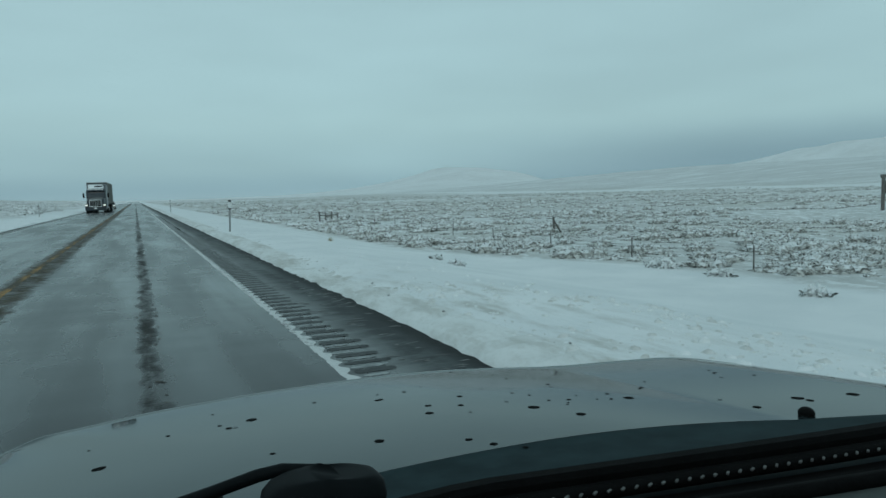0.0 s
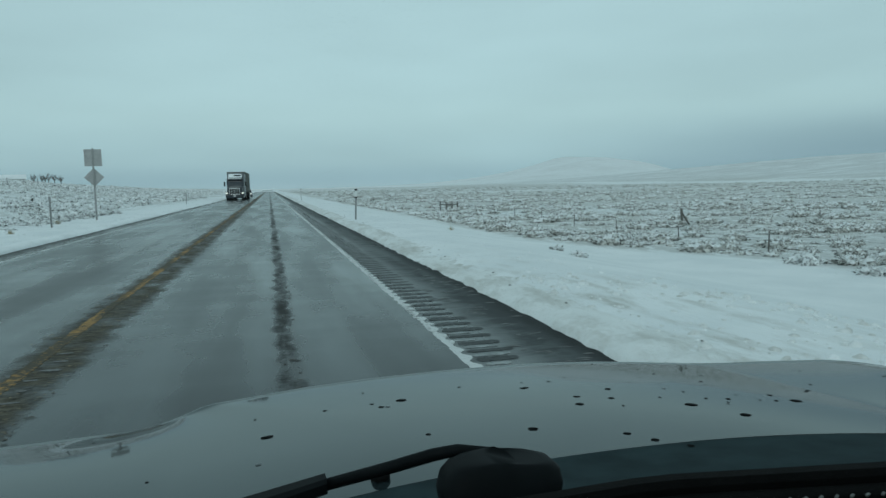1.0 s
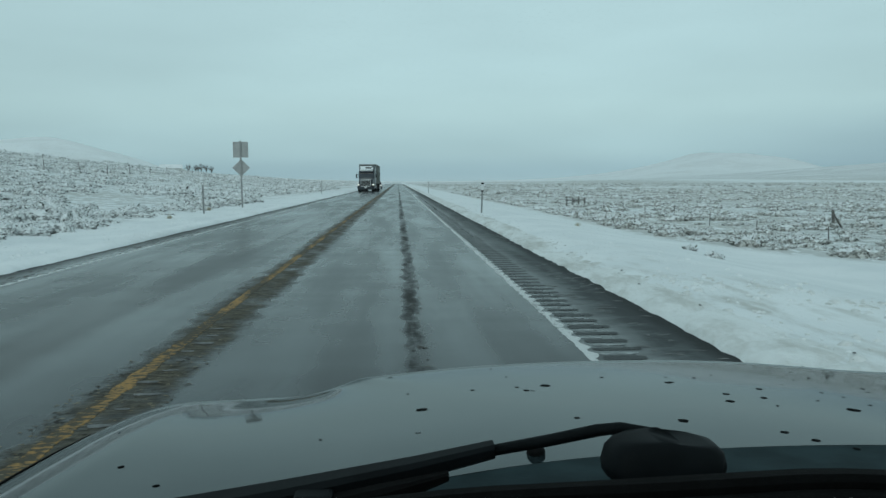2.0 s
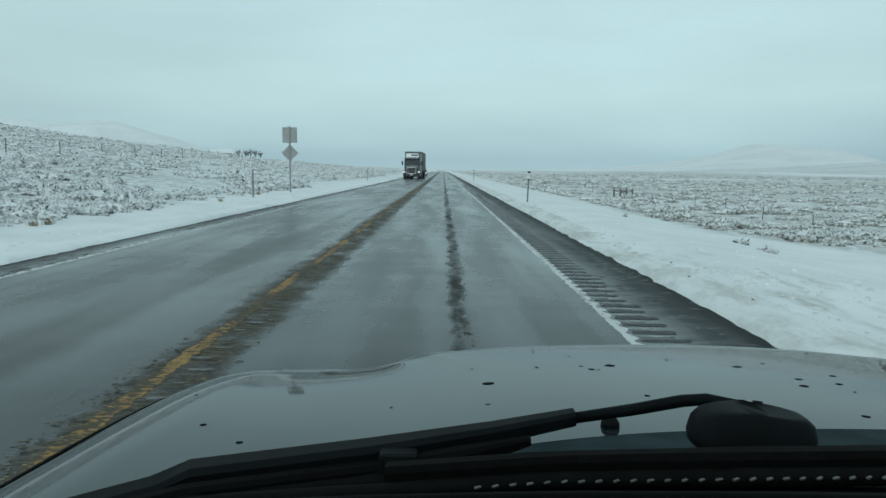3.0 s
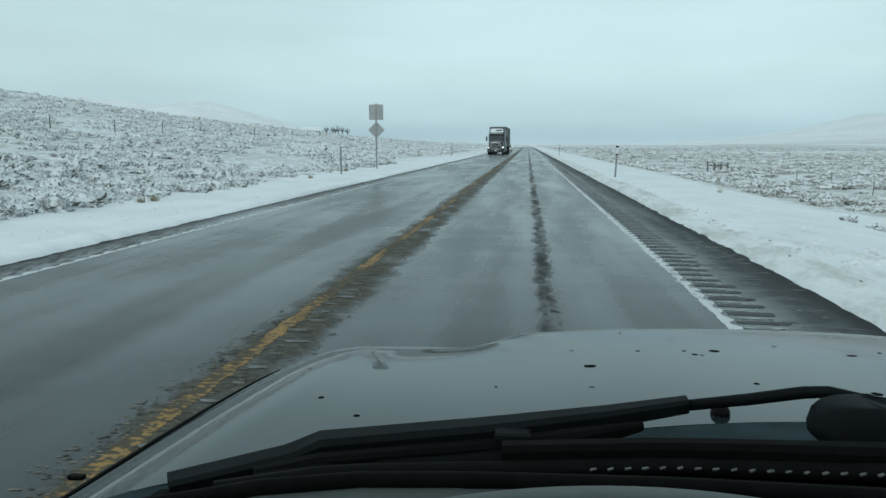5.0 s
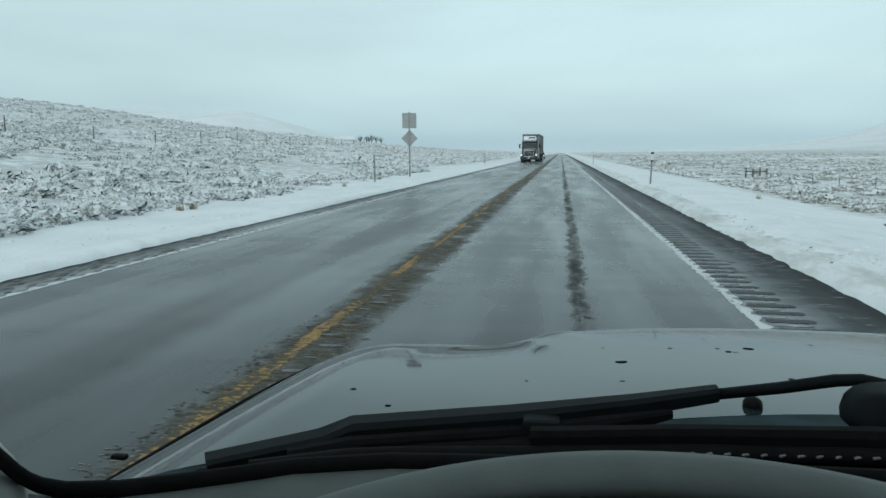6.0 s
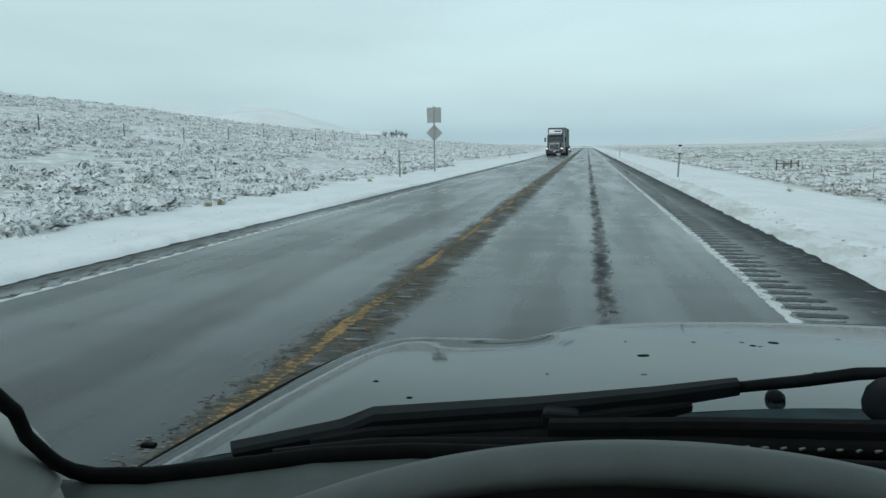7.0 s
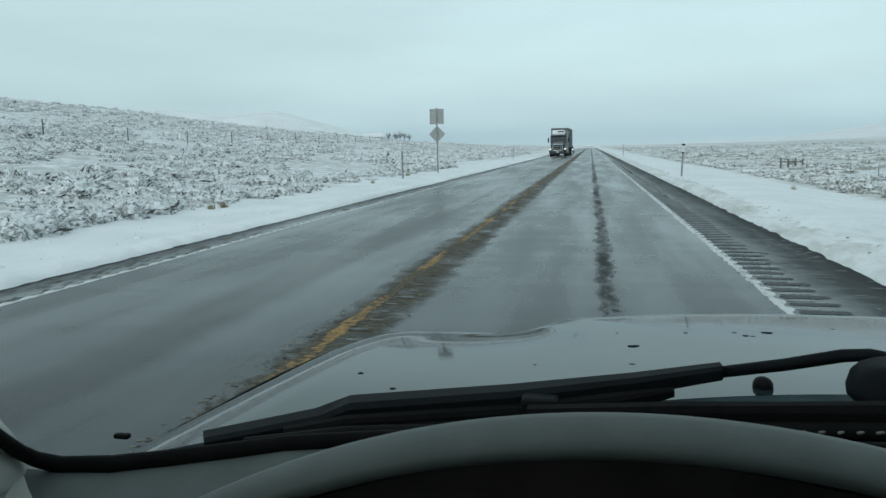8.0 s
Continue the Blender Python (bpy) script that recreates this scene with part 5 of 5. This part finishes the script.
def bare_tree(x, y, h, seed):
    """A leafless cottonwood with a spray of fine branches."""
    t = thing("tree", pose(x, y, float(height(x, y)) - 0.1), "leafless grey tree beside a far farmstead", "tree", "farm trees")
    r = random.Random(seed)
    trunk = cyl(bmesh.new(), (0, 0, 0), (r.uniform(-0.2, 0.2), 0, h * 0.45), 0.22, 0.14, 8)
    part("trunk", trunk, M_BARK, t)
    bm = bmesh.new()
    for _ in range(12):
        a, e = r.uniform(0, 6.283), r.uniform(0.15, 0.9)
        p = Vector((0, 0, h * r.uniform(0.2, 0.45)))
        q = p + Vector((math.cos(a) * math.sin(e), math.sin(a) * math.sin(e), math.cos(e))) * h * r.uniform(0.3, 0.5)
        cyl(bm, p, q, 0.08, 0.03, 5)
        for _ in range(7):
            d = (q - p).normalized() + Vector((r.gauss(0, 0.5), r.gauss(0, 0.5), r.gauss(0.2, 0.3)))
            s = p.lerp(q, r.uniform(0.4, 1.0))
            cyl(bm, s, s + d.normalized() * h * r.uniform(0.12, 0.25), 0.05, 0.015, 4)
    part("branches", bm, M_BARK, t)


def at_bearing(az, r):
    return r * math.sin(radians(az)), r * math.cos(radians(az))


for i, (az, r, h) in enumerate([(-16.6, 400, 6.0), (-16.1, 402, 5.4), (-15.7, 398, 6.2), (-15.3, 404, 5.6), (-14.9, 400, 5.0), (-15.9, 410, 5.8)]):
    bare_tree(*at_bearing(az, r), h, i)


def farmhouse(x, y):
    t = thing("farmhouse", pose(x, y, float(height(x, y)) - 0.2, 0, 0, 15), "small pale farmhouse with a snow-covered roof", "house")
    part("wall", bm_box(-5, 5, -3.5, 3.5, 0, 2.6), M_HOUSE, t)
    bm = bmesh.new()
    v = [bm.verts.new(p) for p in ((-5.4, -3.9, 2.5), (5.4, -3.9, 2.5), (5.4, 3.9, 2.5), (-5.4, 3.9, 2.5), (-5.4, 0, 4.6), (5.4, 0, 4.6))]
    for f in ((0, 1, 5, 4), (2, 3, 4, 5), (0, 4, 3), (1, 2, 5), (0, 3, 2, 1)):
        bm.faces.new([v[k] for k in f])
    part("roof", bm, M_SNOW, t, "snow-covered gable roof")
    for wx in (-3, 0.2, 3):
        w = part("window", bm_box(wx - 0.5, wx + 0.5, -3.56, -3.48, 1.0, 2.0), M_HOUSE, t)
        part("pane", bm_box(wx - 0.42, wx + 0.42, -3.59, -3.565, 1.08, 1.92), M_DARKGLASS, w)
    part("door", bm_box(1.4, 2.2, -3.56, -3.49, 0, 2.0), M_WOOD, t)


farmhouse(*at_bearing(-17.9, 365))


# ---- oncoming truck ----
def lerp_outline(w, y0, y1, z0, z1, r=0.12):
    """A rounded-corner rectangle across the vehicle, in x and z, at depth y."""
    pts = []
    for cx, cz, a0 in ((w / 2 - r, z1 - r, 0), (-w / 2 + r, z1 - r, 90), (-w / 2 + r, z0 + r, 180), (w / 2 - r, z0 + r, 270)):
        for k in range(4):
            a = radians(a0 + 30 * k)
            pts.append((cx + r * math.cos(a), y0, cz + r * math.sin(a)))
    return pts


def tapered(sections, r=0.12):
    return loft([lerp_outline(w, y, y, z0, z1, r) for y, w, z0, z1 in sections])


def wheel_on(parent, x, y, r, w):
    o = new("wheel")
    o.parent = parent
    o.location = (x, y, r)
    part("tyre", cyl(bmesh.new(), (-w / 2, 0, 0), (w / 2, 0, 0), r, seg=22), M_TYRE, o)
    part("rim", cyl(bmesh.new(), (-w / 2 - 0.01, 0, 0), (w / 2 + 0.01, 0, 0), r * 0.55, seg=18), M_RIM, o)


def truck(x, y):
    """A conventional tractor with a sleeper cab and a box trailer; its nose points to -y."""
    t = thing("semi_truck", pose(x, y, 0.0, 0, 0, -1.0), "dark blue-grey semi truck with box trailer and lit headlights", "truck")
    part("bonnet", tapered([(0.0, 1.7, 0.75, 1.55), (0.12, 1.95, 0.7, 1.72), (0.9, 2.08, 0.7, 1.85), (1.75, 2.2, 0.7, 1.98)], 0.16), M_CAB, t, smooth=True)
    part("front_bumper", bm_box(-1.22, 1.22, -0.12, 0.18, 0.32, 0.74, bevel=0.06), M_CAB, t, "dark steel bumper")
    part("number_plate", bm_box(-0.16, 0.16, -0.135, -0.122, 0.52, 0.68), M_REFLECT, t, "plain pale plate")
    for sgn in (-1, 1):
        x0, x1 = sorted((sgn * 0.82, sgn * 1.24))
        part("front_fender", bm_box(x0, x1, 0.15, 1.55, 0.72, 1.22, bevel=0.12), M_CAB, t, smooth=True)
        part("headlight", bm_box(min(sgn * 0.86, sgn * 1.2), max(sgn * 0.86, sgn * 1.2), 0.08, 0.2, 0.92, 1.12, bevel=0.04), M_LAMP, t, "lit headlight")
    g = part("grille", bm_box(-0.62, 0.62, -0.07, 0.02, 0.82, 1.66, bevel=0.03), M_BLACK, t, "tall chrome-framed grille")
    for x0, x1, z0, z1 in ((-0.72, -0.62, 0.78, 1.72), (0.62, 0.72, 0.78, 1.72), (-0.66, 0.66, 1.63, 1.74), (-0.66, 0.66, 0.76, 0.84)):
        part("grille_frame", bm_box(x0, x1, -0.11, 0.03, z0, z1, bevel=0.025), M_CHROME, g, "chrome surround")
    for k in range(5):
        xx = -0.42 + 0.21 * k
        part("grille_bar", bm_box(xx - 0.022, xx + 0.022, -0.10, -0.06, 0.84, 1.64), M_CHROME, g)
    part("cab", tapered([(1.72, 2.2, 0.7, 2.1), (1.9, 2.26, 0.7, 2.45), (2.35, 2.36, 0.7, 3.02), (2.7, 2.4, 0.7, 3.1), (4.6, 2.44, 0.7, 3.15)], 0.16), M_CAB, t, smooth=True)
    ws = loft([[(-1.0, 1.80, 2.12), (1.0, 1.80, 2.12), (1.02, 1.86, 2.14), (-1.02, 1.86, 2.14)], [(-0.94, 2.14, 2.86), (0.94, 2.14, 2.86), (0.96, 2.24, 2.88), (-0.96, 2.24, 2.88)]])
    part("windshield", ws, M_DARKGLASS, t, "dark two-part windshield")
    part("sun_visor", bm_box(-1.08, 1.08, 1.98, 2.3, 2.86, 3.04, bevel=0.03), M_CAB, t)
    fairing = tapered([(2.35, 2.1, 3.0, 3.14), (2.9, 2.2, 3.0, 3.42), (3.6, 2.3, 3.0, 3.78), (4.5, 2.36, 3.0, 3.86)], 0.1)
    part("roof_fairing", fairing, M_CAB, t, smooth=True)
    part("fairing_vent", bm_box(-0.2, 0.75, 2.86, 3.1, 3.42, 3.62, bevel=0.05), M_BLACK, t)
    part("fairing_snow", loft([[(-0.95, 2.5, 3.19), (0.95, 2.5, 3.19), (0.95, 2.52, 3.26), (-0.95, 2.52, 3.26)], [(-0.98, 2.95, 3.42), (1.0, 2.95, 3.42), (0.9, 2.98, 3.50), (-0.9, 2.98, 3.50)], [(-1.0, 3.5, 3.72), (0.75, 3.5, 3.72), (0.7, 3.52, 3.79), (-0.95, 3.52, 3.79)]]), M_SNOW, t, "packed snow on the roof fairing")
    part("visor_snow", bm_box(-1.0, 0.9, 2.1, 2.42, 3.05, 3.13, bevel=0.03), M_SNOW, t, "packed snow above the windshield")
    part("roof_marker_bar", bm_box(-0.7, 0.7, 2.05, 2.12, 3.05, 3.09, bevel=0.01), M_CHROME, t)
    part("hood_snow", loft([[(-0.7, 0.5, 1.79), (0.7, 0.5, 1.79), (0.6, 0.55, 1.84), (-0.6, 0.55, 1.84)], [(-0.8, 1.6, 1.97), (0.8, 1.6, 1.97), (0.7, 1.6, 2.02), (-0.7, 1.6, 2.02)]]), M_SLUSH_GREY, t, "film of grey slush on the bonnet")
    part("windshield_divider", cyl(bmesh.new(), (0, 1.80, 2.13), (0, 2.14, 2.87), 0.025, seg=6), M_BLACK, t)
    for sgn in (-1, 1):
        part("door_window", bm_box(min(sgn * 1.17, sgn * 1.2), max(sgn * 1.17, sgn * 1.2), 2.35, 3.0, 2.15, 2.8, bevel=0.01), M_DARKGLASS, t)
        part("side_step", bm_box(min(sgn * 0.95, sgn * 1.22), max(sgn * 0.95, sgn * 1.22), 1.7, 2.55, 0.4, 0.48, bevel=0.02), M_CHROME, t)
        m = part("mirror", bm_box(min(sgn * 1.36, sgn * 1.56), max(sgn * 1.36, sgn * 1.56), 1.86, 2.0, 2.0, 2.62, bevel=0.04), M_BLACK, t)
        for zz in (2.05, 2.55):
            part("mirror_arm", cyl(bmesh.new(), (sgn * 1.08, 2.0, zz), (sgn * 1.4, 1.94, zz), 0.025, seg=6), M_CHROME, m)
        part("exhaust_stack", cyl(bmesh.new(), (sgn * 1.2, 4.72, 0.9), (sgn * 1.2, 4.72, 3.7), 0.075, seg=10), M_CHROME, t)
        part("fuel_tank", cyl(bmesh.new(), (sgn * 0.98, 2.6, 0.72), (sgn * 0.98, 4.2, 0.72), 0.3, seg=14), M_RIM, t)
    part("chassis", bm_box(-0.45, 0.45, 0.4, 8.0, 0.6, 0.85), M_BLACK, t)
    for sgn in (-1, 1):
        wheel_on(t, sgn * 1.02, 0.85, 0.51, 0.3)
        for yy in (5.9, 7.2, 15.6, 16.9):
            wheel_on(t, sgn * 0.98, yy, 0.51, 0.55)
    part("trailer_front", bm_box(-1.3, 1.3, 5.2, 5.3, 1.15, 4.1, bevel=0.03), M_TRAILER, t, "grimy grey trailer nose")
    part("trailer_body", bm_box(-1.295, 1.295, 5.302, 18.4, 1.15, 4.09, bevel=0.02), M_TRAILER_SIDE, t, "grimy trailer sides")
    for sgn in (-1, 1):
        for k in range(12):
            xx = sorted((sgn * 1.295, sgn * 1.31))
            part("trailer_rib", bm_box(xx[0], xx[1], 5.9 + k * 1.06, 5.96 + k * 1.06, 1.2, 4.05), M_TRAILER, t)
    part("top_rail", bm_box(-1.32, 1.32, 5.18, 5.32, 4.03, 4.13, bevel=0.02), M_GALV, t)


truck(-4.5, 100.0)


def following_car(x, y):
    """A small saloon behind the truck; its nose points to -y."""
    t = thing("saloon_car", pose(x, y, 0, 0, 0, 0), "dirty silver car with dark windows following the truck", "car")
    part("body", tapered([(0.0, 1.6, 0.35, 0.68), (0.25, 1.76, 0.28, 0.82), (1.3, 1.8, 0.28, 0.95), (3.4, 1.8, 0.28, 0.98), (4.4, 1.7, 0.32, 0.92)], 0.12), M_SILVER_FAR, t, smooth=True)
    part("cabin", tapered([(1.1, 1.5, 0.9, 0.98), (1.9, 1.3, 0.9, 1.42), (3.0, 1.3, 0.9, 1.44), (3.9, 1.45, 0.9, 1.0)], 0.08), M_DARKGLASS, t, smooth=True)
    part("roof", bm_box(-0.6, 0.6, 1.95, 3.0, 1.43, 1.47, bevel=0.01), M_SILVER_FAR, t)
    for sgn in (-1, 1):
        part("headlight", bm_box(min(sgn * 0.5, sgn * 0.8), max(sgn * 0.5, sgn * 0.8), -0.02, 0.08, 0.58, 0.7, bevel=0.02), M_LAMP, t, "lit headlight")
        for yy in (0.85, 3.55):
            wheel_on(t, sgn * 0.76, yy, 0.32, 0.2)


following_car(-4.0, 140.0)
